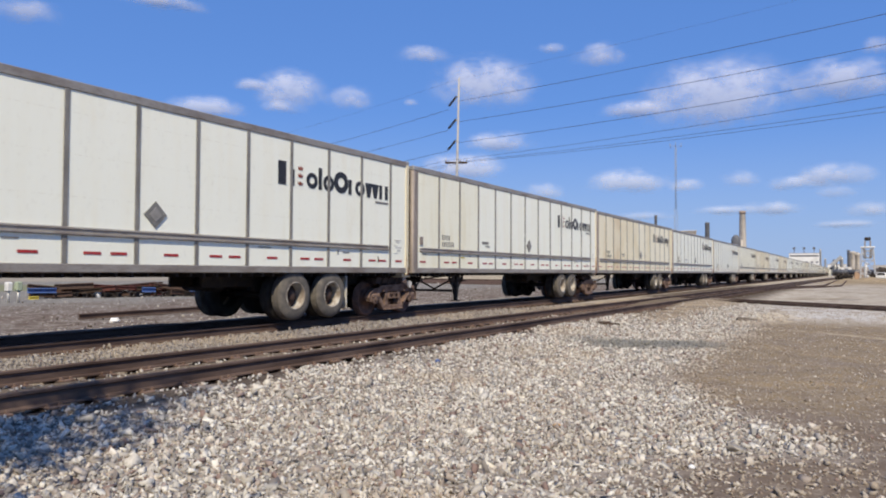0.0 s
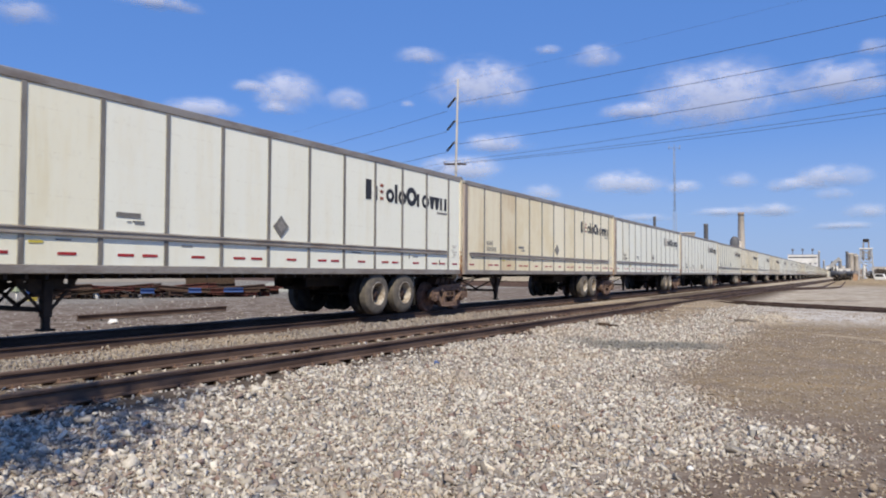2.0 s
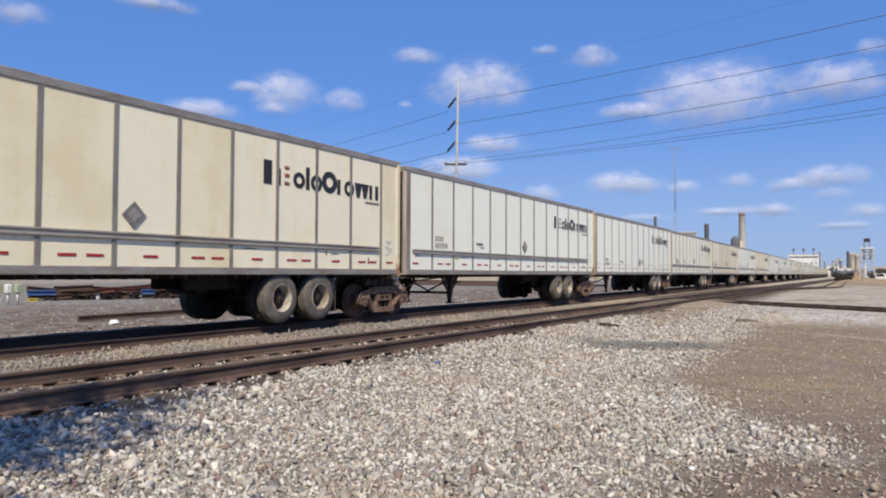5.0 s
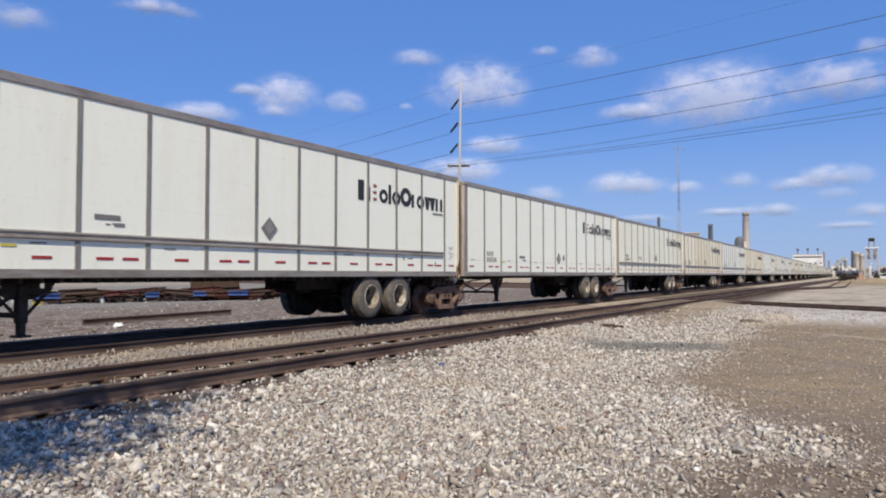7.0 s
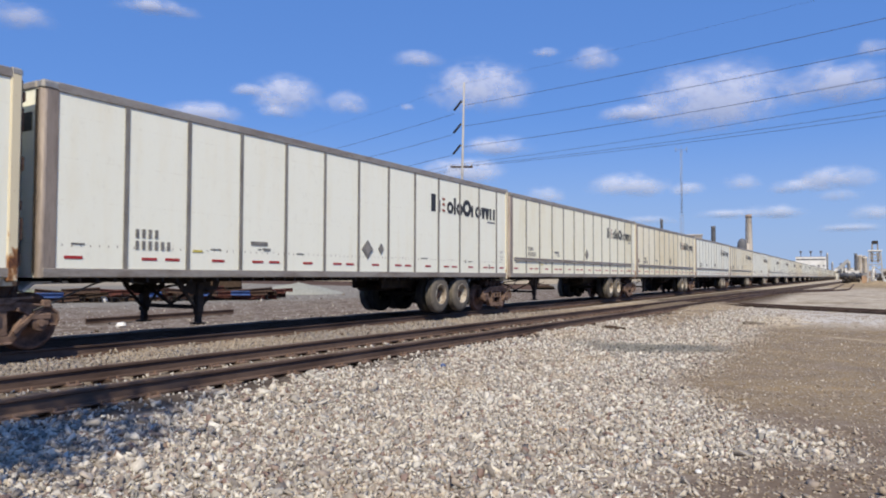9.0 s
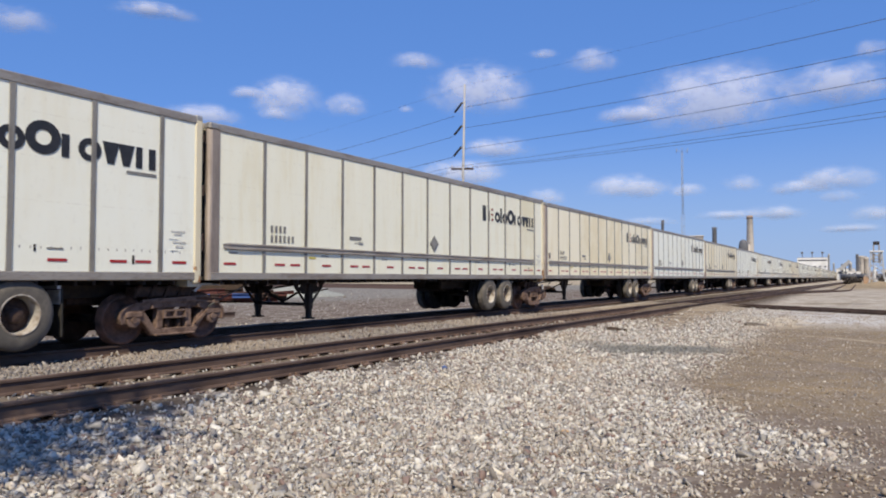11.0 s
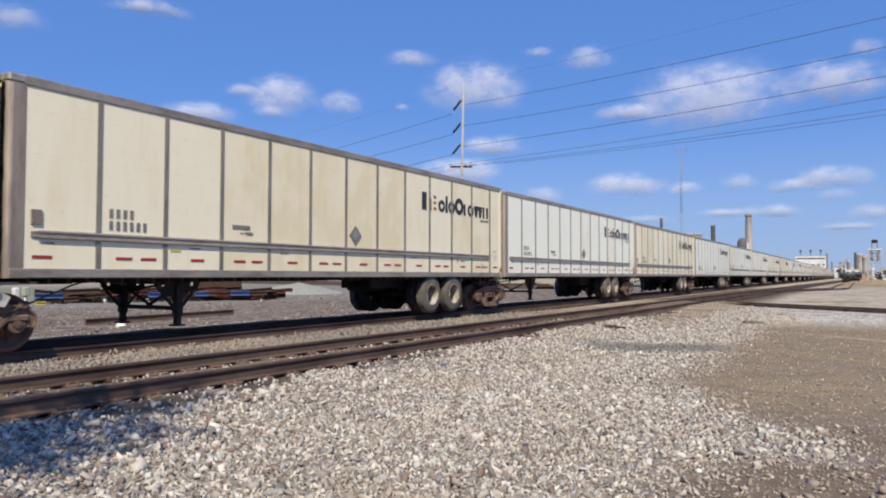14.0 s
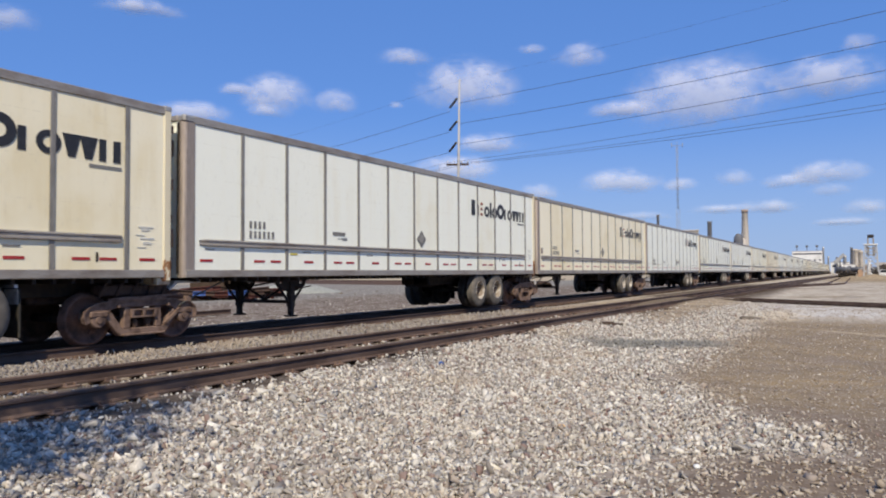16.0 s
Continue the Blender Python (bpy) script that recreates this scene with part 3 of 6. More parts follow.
# ---- loose stones ----
def stones(count, seed):
    """Crushed stone over the ballast and the yard's edge, thick near the tracks, thin on the dirt."""
    rng = np.random.default_rng(seed)
    x = rng.uniform(-5, 36, count)
    y = rng.uniform(-6, 11.2, count)
    d = np.hypot(x, y)
    off = y - near_y(x)
    side = np.maximum(np.minimum(0.72 * x - 5.08, 2.5), 1.3 * smooth(7.1, 6.0, x)) - y
    side = side + 0.3 * np.sin(x * 2.1 + y * 1.7) + rng.normal(0, 0.38, count)
    keep = rng.random(count) < np.clip(9.3 / d, 0, 1) ** 1.05
    dirt = np.clip(smooth(-0.7, 0.7, side) * (1 - 0.35 * smooth(7.0, 6.2, x)) + 0.6 * smooth(24, 31, x), 0, 1)
    keep &= rng.random(count) < np.clip(1 - 0.81 * dirt, 0.05, 1)
    between = np.abs(off) < 0.68
    keep &= ~between | (rng.random(count) < 0.07)
    keep &= (np.abs(np.abs(off) - GAUGE / 2) > 0.075) & ((np.abs(np.abs(off) - GAUGE / 2) > 0.2) | (rng.random(count) < 0.15))
    keep &= np.abs(y - TRAIN_Y + GAUGE / 2) > 0.085
    keep &= (d < 16) | (x > 2)
    aside = np.maximum(-0.10 * x - 0.4 - y, (y - 2.2 * x - 0.6) / 2.4)
    keep &= rng.random(count) > 0.8 * smooth(0.0, 4.5, aside)
    keep &= (y < 10.45) | (rng.random(count) < 0.3)
    bare = (off > -1.38 - 0.3 * np.sin(x * 2.3) * np.sin(x * 0.9 + 1) + 0.45 * smooth(8, 18, x)) & (off < -0.7) & (x < 24)
    keep &= ~bare | (rng.random(count) < 0.14)
    clay = smooth(19, 23, x + rng.normal(0, 0.7, count)) * smooth(-2.9, -2.2, off + rng.normal(0, 0.25, count))
    keep &= rng.random(count) > 0.94 * clay
    x, y, off, dirt, d = x[keep], y[keep], off[keep], dirt[keep], d[keep]
    n = len(x)
    size = np.exp(rng.normal(math.log(0.0142), 0.36, n))
    size = np.clip(size, 0.007, 0.042) * np.where(np.abs(off) < 0.8, 0.75, 1) * (1 - 0.50 * dirt) * (1 + 0.18 * smooth(9, 20, d))
    return x, y, size, n, rng


CUBE = np.array([(a, b, c) for a in (-1, 1) for b in (-1, 1) for c in (-1, 1)], float)
QUADS = np.array(((0, 1, 3, 2), (4, 6, 7, 5), (0, 4, 5, 1), (2, 3, 7, 6), (0, 2, 6, 4), (1, 5, 7, 3)))


def turns(n, rng):
    """Random rotation matrices."""
    q = rng.normal(size=(n, 4))
    q /= np.linalg.norm(q, axis=1)[:, None]
    w, a, b, c = q.T
    return np.stack([1 - 2 * (b * b + c * c), 2 * (a * b - c * w), 2 * (a * c + b * w),
                     2 * (a * b + c * w), 1 - 2 * (a * a + c * c), 2 * (b * c - a * w),
                     2 * (a * c - b * w), 2 * (b * c + a * w), 1 - 2 * (a * a + b * b)], -1).reshape(n, 3, 3)


def spread_stones():
    x, y, size, n, rng = stones(545000, 11)
    shape = CUBE[None] * rng.uniform(0.55, 1.0, (n, 1, 3)) * np.array((1.7, 0.9, 0.55)) + rng.normal(0, 0.27, (n, 8, 3))
    V = np.einsum("nij,nkj->nki", turns(n, rng), shape) * size[:, None, None]
    z = height(x, y) + size * rng.uniform(0.05, 0.8, n)
    V += np.stack([x, y, z], -1)[:, None, :]
    F = (QUADS[None] + 8 * np.arange(n)[:, None, None]).reshape(-1, 4)
    me = array_mesh("ballast", V.reshape(-1, 3), F)
    me.materials.append(M_STONE)
    tagged(new("ballast", me), "pale grey and tan crushed stone ballast", "gravel", kind="stuff")


spread_stones()


def yard_stones(n, seed):
    """Loose stones and clinker on the cinders behind the train."""
    rng = np.random.default_rng(seed)
    y = 15.2 + 33 * rng.random(n) ** 1.5
    x = y * rng.uniform(0.25, 2.2, n) + rng.uniform(-3, 3, n)
    size = np.clip(np.exp(rng.normal(math.log(0.010), 0.55, n)), 0.004, 0.06) * (0.7 + y / 40)
    shape = CUBE[None] * rng.uniform(0.6, 1.0, (n, 1, 3)) * np.array((1.5, 1.0, 0.6)) + rng.normal(0, 0.25, (n, 8, 3))
    V = np.einsum("nij,nkj->nki", turns(n, rng), shape) * size[:, None, None]
    V += np.stack([x, y, height(x, y) + size * 0.4], -1)[:, None, :]
    F = (QUADS[None] + 8 * np.arange(n)[:, None, None]).reshape(-1, 4)
    me = array_mesh("yard_stones", V.reshape(-1, 3), F)
    me.materials.append(M_CLINKER)
    tagged(new("yard_stones", me), "scattered grey stones and dark clinker in the yard", "gravel", kind="stuff")


yard_stones(6000, 17)


# ---- road-rail trailers ----
LENGTH, HALF = 16.15, 1.30
FLOOR_Z, PANEL_Z0, PANEL_Z1, ROOF_Z = 1.090, 1.219, 3.884, 4.015
SEAMS = [-14.73 + 1.2595 * k for k in range(12)]


def mark_box(bm, x0, x1, z0, z1, y=-HALF - 0.004, thick=0.006):
    return box(bm, x0, x1, y - thick, y, z0, z1)


def disc_mark(bm, cx, cz, r, hole, squash=1.0, y=-HALF - 0.004):
    """A round dark ring."""
    n = 20
    ring = []
    for k, (rad, yy) in enumerate(((r, y), (r, y - 0.006), (hole, y - 0.006), (hole, y))):
        ring.append([bm.verts.new((cx + rad * squash * math.cos(6.28318 * i / n), yy, cz + rad * math.sin(6.28318 * i / n))) for i in range(n)])
    for r0, r1 in zip(ring, ring[1:]):
        for i in range(n):
            bm.faces.new((r0[i], r1[i], r1[(i + 1) % n], r0[(i + 1) % n]))
    bmesh.ops.recalc_face_normals(bm, faces=bm.faces[:])
    return bm


def name_marks(t):
    """Plain dark bars, rings and wedges in place of the company's name."""
    lo, mid, hi = 2.95, 3.30, 3.44
    for x0, x1, z0, z1 in ((-5.06, -4.82, lo, hi), (-4.68, -4.56, lo, mid), (-3.76, -3.64, lo, hi),
                           (-2.66, -2.54, lo, mid), (-1.38, -1.26, lo, mid), (-1.13, -1.00, lo, mid)):
        part("name_mark", mark_box(BM(), x0, x1, z0, z1), M_INK, t)
    for cx, cz, r in ((-3.98, 3.125, 0.175), (-3.40, 3.125, 0.18), (-2.94, 3.195, 0.25), (-2.20, 3.125, 0.18)):
        part("name_mark", disc_mark(BM(), cx, cz, r, r * 0.46, 1.08), M_INK, t)
    for cx in (-1.84, -1.56):
        part("name_mark", plate(BM(), [(cx - 0.15, mid), (cx - 0.06, lo), (cx + 0.06, lo), (cx + 0.15, mid)], -HALF - 0.010, -HALF - 0.004), M_INK, t)


def tyre_mesh():
    bm = BM()
    w = 0.135
    turned(bm, [(-w, 0.29), (-w - 0.008, 0.36), (-w + 0.005, 0.44), (-w + 0.03, 0.495), (-w + 0.05, 0.515), (-0.05, 0.52), (-0.045, 0.508), (-0.03, 0.508), (-0.025, 0.52),
                (0.025, 0.52), (0.03, 0.508), (0.045, 0.508), (0.05, 0.52), (w - 0.05, 0.515), (w - 0.03, 0.495), (w - 0.005, 0.44), (w + 0.008, 0.36), (w, 0.29)], "y", 30)
    bmesh.ops.delete(bm, geom=[f for f in bm.faces if len(f.verts) > 4], context="FACES")
    me = bpy.data.meshes.new("tyre")
    bm.to_mesh(me)
    bm.free()
    me.materials.append(M_TYRE)
    inner = me.copy()
    inner.materials[0] = M_TYRE_INNER
    return me, inner


def rim_mesh():
    """A dished rim, open towards -y."""
    bm = BM()
    turned(bm, [(-0.138, 0.30), (-0.15, 0.285), (-0.138, 0.276), (-0.06, 0.262), (0.02, 0.255), (0.10, 0.25), (0.13, 0.25), (0.145, 0.26), (0.138, 0.30)], "y", 32)
    bmesh.ops.delete(bm, geom=[f for f in bm.faces if len(f.verts) > 4], context="FACES")
    me = bpy.data.meshes.new("rim")
    bm.to_mesh(me)
    bm.free()
    me.materials.append(M_RIM)
    return me


def hub_mesh():
    bm = BM()
    turned(bm, [(0.13, 0.253), (0.085, 0.253), (0.075, 0.20), (0.05, 0.15), (0.045, 0.12), (-0.02, 0.12), (-0.05, 0.085), (-0.055, 0.0001)], "y", 20)
    for k in range(10):
        t = 2 * math.pi * k / 10
        rod(bm, (0.148 * math.cos(t), 0.06, 0.148 * math.sin(t)), (0.148 * math.cos(t), 0.025, 0.148 * math.sin(t)), 0.014, segs=6)
    me = bpy.data.meshes.new("hub")
    bm.to_mesh(me)
    bm.free()
    me.materials.append(M_HUB)
    return me


(TYRE, TYRE_INNER), RIM, HUB = tyre_mesh(), rim_mesh(), hub_mesh()


def shared(name, bm, material):
    me = bpy.data.meshes.new(name)
    bm.normal_update()
    bm.to_mesh(me)
    bm.free()
    me.materials.append(material)
    return me


DASH = shared("reflector", mark_box(BM(), -0.15, 0.15, -0.023, 0.023, 0.0), M_RED)
POST = shared("post", box(BM(), -0.045, 0.045, -0.016, 0.0, PANEL_Z0, PANEL_Z1 + 0.06, 0.005), M_POST)


NUMBER_BAR = shared("number_bar", mark_box(BM(), -0.032, 0.032, 0.0, 0.145, -0.004), M_GREYINK)


RISE = 0.045                # the roof rises towards the tail


def sloped(bm):
    for v in bm.verts:
        v.co.z += RISE * (v.co.x + LENGTH) / LENGTH
    return bm


def trailer(label, coat, rub=True, stain=None, papers=False, pale_flap=False):
    """A road-rail box trailer, its tail at the origin, its nose towards -x, rail top at z = 0."""
    t = empty("box_trailer", Matrix.Identity(4), label, "freight trailer", "trailers of the train")
    stain = stain or coat
    seams = SEAMS
    y = -HALF
    # near wall: separate sheets between posts
    wide = shared("side_panel", box(BM(), 0.0, 1.2595, 0.0, 0.05, PANEL_Z0, PANEL_Z1 + 0.06), coat)
    first = shared("side_panel", box(BM(), -LENGTH + 0.25, seams[0], 0.0, 0.05, PANEL_Z0, PANEL_Z1 + 0.06), stain)
    second = shared("side_panel", box(BM(), 0.0, 1.2595, 0.0, 0.05, PANEL_Z0, PANEL_Z1 + 0.06), stain)
    last = shared("side_panel", box(BM(), seams[-1], -0.16, 0.0, 0.05, PANEL_Z0, PANEL_Z1 + 0.06), coat)
    again("side_panel", first, t, "", (0, y, 0))
    for k, s in enumerate(seams[:-1]):
        again("side_panel", second if k < 2 else wide, t, "", (s, y, 0))
    again("side_panel", last, t, "", (0, y, 0))
    for s in seams:
        again("post", POST, t, "", (s, y, 0))
    # rivet rows, a little proud
    if not rub:
        bm = BM()
        for k in range(100):
            x = -LENGTH + 0.34 + k * 0.155
            if x < -0.2:
                mark_box(bm, x, x + 0.012, 1.56, 1.60, y + 0.003, 0.006)
        tagged(part("rivet_strip", bm, M_RAILING, t), kind="stuff")
    # far wall and roof
    part("far_wall", box(BM(), -LENGTH + 0.26, -0.16, HALF - 0.05, HALF, PANEL_Z0, PANEL_Z1 + 0.06), coat, t)
    bm = BM()
    box(bm, -LENGTH + 0.05, -0.02, -HALF + 0.02, HALF - 0.02, ROOF_Z - 0.06, ROOF_Z - 0.01)
    for k in range(26):
        x = -LENGTH + 0.5 + k * 0.61
        box(bm, x, x + 0.05, -HALF + 0.1, HALF - 0.1, ROOF_Z - 0.01, ROOF_Z + 0.004)
    part("roof", sloped(bm), M_RAILING, t)
    for s in (-1, 1):
        a, b = sorted((s * (HALF + 0.022), s * (HALF - 0.05)))
        bm = box(BM(), -LENGTH + 0.22, -0.02, a, b, PANEL_Z1 - 0.01, ROOF_Z, 0.012)
        part("top_rail", sloped(bm), M_RAILING, t)
        bm = box(BM(), -LENGTH + 0.05, 0.0, a, b, FLOOR_Z, PANEL_Z0 + 0.012, 0.010)
        box(bm, -LENGTH + 0.3, -0.2, *sorted((s * (HALF + 0.032), s * (HALF + 0.02))), FLOOR_Z + 0.015, FLOOR_Z + 0.03)
        part("bottom_rail", bm, M_RAILING, t)
        # nose corner: a broad flat side, a small round edge and a narrow front
        bm = BM()
        rc = 0.07
        c = (-LENGTH + rc, s * (HALF + 0.012 - rc))
        n = 6
        outer = [(-LENGTH + 0.25, s * (HALF + 0.012))] + [(c[0] - rc * math.sin(i / n * math.pi / 2), c[1] + s * rc * math.cos(i / n * math.pi / 2)) for i in range(n + 1)] + [(-LENGTH, s * (HALF - 0.13))]
        inner = [(-LENGTH + 0.25, s * (HALF - 0.05)), (-LENGTH + 0.06, s * (HALF - 0.05)), (-LENGTH + 0.06, s * (HALF - 0.13))]
        loop = outer + inner[::-1]
        lo = [bm.verts.new((px, py, FLOOR_Z)) for px, py in loop]
        hi = [bm.verts.new((px, py, ROOF_Z - 0.10)) for px, py in loop]
        for i in range(len(loop)):
            f = bm.faces.new((lo[i], lo[(i + 1) % len(loop)], hi[(i + 1) % len(loop)], hi[i]))
            f.smooth = 0 < i <= n
        bm.faces.new(hi)
        bmesh.ops.recalc_face_normals(bm, faces=bm.faces[:])
        part("nose_corner", bm, M_CORNER, t, "brushed grey metal nose corner")
        part("corner_cap", box(BM(), -LENGTH - 0.012, -LENGTH + 0.26, *sorted((s * (HALF + 0.026), s * (HALF - 0.16))), ROOF_Z - 0.14, ROOF_Z + 0.004, 0.035), M_CAP, t, "bare cast metal corner cap")
        # trim strip in black, to paint in the shade of the narrow gap
        part("nose_trim", box(BM(), -LENGTH - 0.012, -LENGTH, *sorted((s * (HALF - 0.10), s * (HALF - 0.16))), FLOOR_Z + 0.06, ROOF_Z - 0.14), M_BLACK, t)
        # rear corner post
        bm = box(BM(), -0.16, 0.0, *sorted((s * (HALF + 0.024), s * (HALF - 0.14))), FLOOR_Z - 0.06, ROOF_Z + RISE + 0.01, 0.02)
        part("post_cap", box(BM(), -0.17, 0.012, *sorted((s * (HALF + 0.03), s * (HALF - 0.15))), ROOF_Z + RISE - 0.10, ROOF_Z + RISE + 0.018, 0.03), M_CAP, t)
        part("rear_post", bm, M_REARPOST, t, "yellowed rear corner post with rust")
        # door hinges and the torn rubber seal behind the post
        bm = BM()
        for k, zz in enumerate((1.25, 1.62, 2.05, 2.62, 3.20, 3.62)):
            box(bm, 0.0, 0.045 + 0.02 * (k % 2), *sorted((s * (HALF - 0.005), s * (HALF - 0.12))), zz, zz + (0.20, 0.32, 0.14)[k % 3], 0.008)
        box(bm, 0.0, 0.028, *sorted((s * (HALF - 0.02), s * (HALF - 0.06))), FLOOR_Z + 0.05, ROOF_Z - 0.1)
        part("hinge_strip", bm, M_HUB, t, "dark rusted door hinges")
    # nose and tail
    bm = box(BM(), -LENGTH + 0.02, -LENGTH + 0.06, -HALF + 0.13, HALF - 0.13, FLOOR_Z, ROOF_Z - 0.11)
    part("nose_wall", bm, coat, t)
    bm = box(BM(), -LENGTH - 0.008, -LENGTH + 0.24, -HALF + 0.16, HALF - 0.16, ROOF_Z - 0.12, ROOF_Z, 0.02)
    part("nose_header", bm, M_RAILING, t)
    for k in range(5):
        part("nose_mark", box(BM(), -LENGTH + 0.012, -LENGTH + 0.02, -1.02 + 0.42 * k, -0.74 + 0.42 * k, 3.28, 3.56), M_INK, t)
    bm = BM()
    box(bm, -LENGTH - 0.04, -LENGTH + 0.02, -0.8, 0.8, 1.3, 1.75, 0.02)
    part("nose_box", bm, M_BLACK, t)
    for s in (-1, 1):
        door = part("rear_door", box(BM(), -0.06, -0.02, *sorted((s * 0.01, s * (HALF - 0.15))), FLOOR_Z + 0.1, ROOF_Z - 0.12), coat, t)
        bm = BM()
        for ly in (0.25, 0.75):
            rod(bm, (0.0, s * ly, FLOOR_Z + 0.05), (0.0, s * ly, ROOF_Z - 0.1), 0.016, segs=8)
        part("lock_rod", bm, M_GALV, door)
    part("rear_header", box(BM(), -0.14, 0.0, -HALF + 0.14, HALF - 0.14, ROOF_Z - 0.12, ROOF_Z + RISE + 0.01, 0.01), M_YELLOWED, t)
    part("rear_sill", box(BM(), -0.25, 0.02, -HALF + 0.03, HALF - 0.03, FLOOR_Z - 0.12, FLOOR_Z + 0.09, 0.01), M_YELLOWED, t)
    part("floor", box(BM(), -LENGTH + 0.06, -0.06, -HALF + 0.05, HALF - 0.05, FLOOR_Z + 0.02, FLOOR_Z + 0.08), M_BLACK, t)
    bm = BM()
    for k in range(52):
        x = -LENGTH + 0.35 + k * 0.305
        box(bm, x, x + 0.05, -HALF + 0.05, HALF - 0.05, FLOOR_Z - 0.075, FLOOR_Z + 0.02)
    tagged(part("cross_member_strip", bm, M_BLACK, t), kind="stuff")
    for s in (-0.45, 0.45):
        part("frame_beam", box(BM(), -6.3, -0.1, s - 0.05, s + 0.05, FLOOR_Z - 0.30, FLOOR_Z - 0.07, 0.01), M_BLACK, t)
    part("front_skid", box(BM(), -LENGTH + 0.1, -LENGTH + 1.5, -0.55, 0.55, FLOOR_Z - 0.10, FLOOR_Z + 0.02, 0.015), M_BLACK, t)
    if papers:
        bm = plate(BM(), [(-LENGTH - 0.10, 0.86), (-LENGTH + 0.06, 0.88), (-LENGTH + 0.16, 0.82), (-LENGTH + 0.08, 0.68), (-LENGTH + 0.02, 0.69)], -1.19, -1.165)
        part("hose_plate", bm, M_FLAP, t, "bent pale plate for the brake hoses")
    bm = BM()
    plate(bm, [(-LENGTH - 0.10, 0.90), (-LENGTH + 0.06, 1.03), (-LENGTH + 0.62, 1.04), (-LENGTH + 0.62, 1.0), (-LENGTH + 0.10, 0.99), (-LENGTH - 0.06, 0.87)], -1.05, -0.4)
    part("nose_plate", bm, M_GALV, t, "pale galvanised plate under the nose")
    # rub rail
    if rub:
        for s in (-1, 1):
            bm = BM()
            x0, x1, zc = -LENGTH + 0.52, seams[-1] - 0.09, 1.727
            prof = ((0.016, -0.066), (0.045, -0.052), (0.045, -0.03), (0.03, -0.018), (0.03, 0.018), (0.045, 0.03), (0.045, 0.052), (0.016, 0.066))
            rings = []
            for x, f in ((x0 - 0.16, 0.25), (x0, 1.0), (x1 - 0.04, 1.0), (x1, 0.6)):
                rings.append([bm.verts.new((x, s * (HALF + 0.002 + d * (f if d > 0.02 else 1)), zc + h * (0.55 + 0.45 * f))) for d, h in ((0.0, -0.066), *prof, (0.0, 0.066))])
            for r0, r1 in zip(rings, rings[1:]):
                for i in range(len(r0) - 1):
                    bm.faces.new((r0[i], r0[i + 1], r1[i + 1], r1[i]))
            for r in (rings[0], rings[-1]):
                bm.faces.new(r)
            bmesh.ops.recalc_face_normals(bm, faces=bm.faces[:])
            part("rub_rail", bm, M_RAILING, t, "grey metal rub rail")
    # reflectors
    zr = 1.40
    edges = [-LENGTH + 0.25] + seams + [-0.16]
    for k, (a, b) in enumerate(zip(edges, edges[1:])):
        w = b - a
        for f in ((0.24,) if k == 0 else (0.56,) if k % 2 == 0 else (0.37, 0.74)):
            if w < 0.6:
                f = 0.5
            again("reflector", DASH, t, "", (a + w * f, y - 0.002, zr))
    # lettering and signs, as plain shapes
    name_marks(t)
    for z in (2.98, 3.15, 3.31):
        part("crown_mark", plate(BM(), [(-4.45, z + 0.08), (-4.43, z), (-4.30, z), (-4.28, z + 0.08), (-4.32, z + 0.045), (-4.365, z + 0.09), (-4.41, z + 0.045)], y - 0.010, y - 0.004), M_BRICKRED, t, "small red emblem")
    part("small_lettering", mark_box(BM(), -1.55, -0.98, 2.835, 2.885), M_GREYINK, t)
    low = 0.0 if rub else -0.30
    for k in range(4):
        again("number_bar", NUMBER_BAR, t, "", (-14.51 + 0.125 * k, y, 2.05 + low))
    for k in range(6):
        again("number_bar", NUMBER_BAR, t, "", (-14.51 + 0.125 * k, y, 1.855 + low))
    part("logo_bar", mark_box(BM(), -11.94, -11.48, 2.02 + low, 2.10 + low), M_GREYINK, t, "small dark logo bar")
    for x0, x1, z in ((-11.74, -11.66, 1.94), (-11.63, -11.40, 1.955), (-11.59, -11.40, 1.92)):
        part("fine_print", mark_box(BM(), x0, x1, z + low, z + 0.02 + low), M_GREYINK, t)
    pz = 2.08 if rub else 1.77
    bm = plate(BM(), [(-8.30, pz), (-8.07, pz - 0.23), (-7.84, pz), (-8.07, pz + 0.23)], y - 0.02, y - 0.002)
    placard = part("placard", bm, M_PLACARD, t, "grey diamond placard holder")
    bm = plate(BM(), [(-8.20, pz), (-8.07, pz - 0.13), (-7.94, pz), (-8.07, pz + 0.13)], y - 0.028, y - 0.02)
    part("placard_face", bm, M_PLACARD_FACE, placard)
    if not rub:
        bm = plate(BM(), [(-7.62, 1.80), (-7.50, 1.66), (-7.38, 1.80), (-7.50, 1.94)], y - 0.02, y - 0.002)
        part("placard", bm, M_PLACARD, t, "small grey diamond placard")
    part("yellow_sticker", mark_box(BM(), -13.36, -13.14, 1.545, 1.585), M_YELLOW, t)
    for x0, x1, z in ((-15.66, -15.44, 1.60), (-12.95, -12.7, 1.60), (-10.62, -10.38, 1.58), (-5.6, -5.25, 1.6), (-2.85, -2.6, 1.56)):
        part("fine_print", mark_box(BM(), x0, x1, z, z + 0.022), M_GREYINK, t)
    bm = BM()
    for x0, x1, z0, z1 in ((-0.66, -0.36, 1.93, 1.955), (-0.60, -0.44, 1.88, 1.92), (-0.70, -0.52, 1.80, 1.815), (-0.62, -0.34, 1.74, 1.77), (-0.56, -0.40, 1.66, 1.70), (-0.68, -0.50, 1.60, 1.61)):
        mark_box(bm, x0, x1, z0, z1)
    tagged(part("worn_decal", bm, M_GREYFADED, t, "faded grey decals near the tail"), kind="stuff")
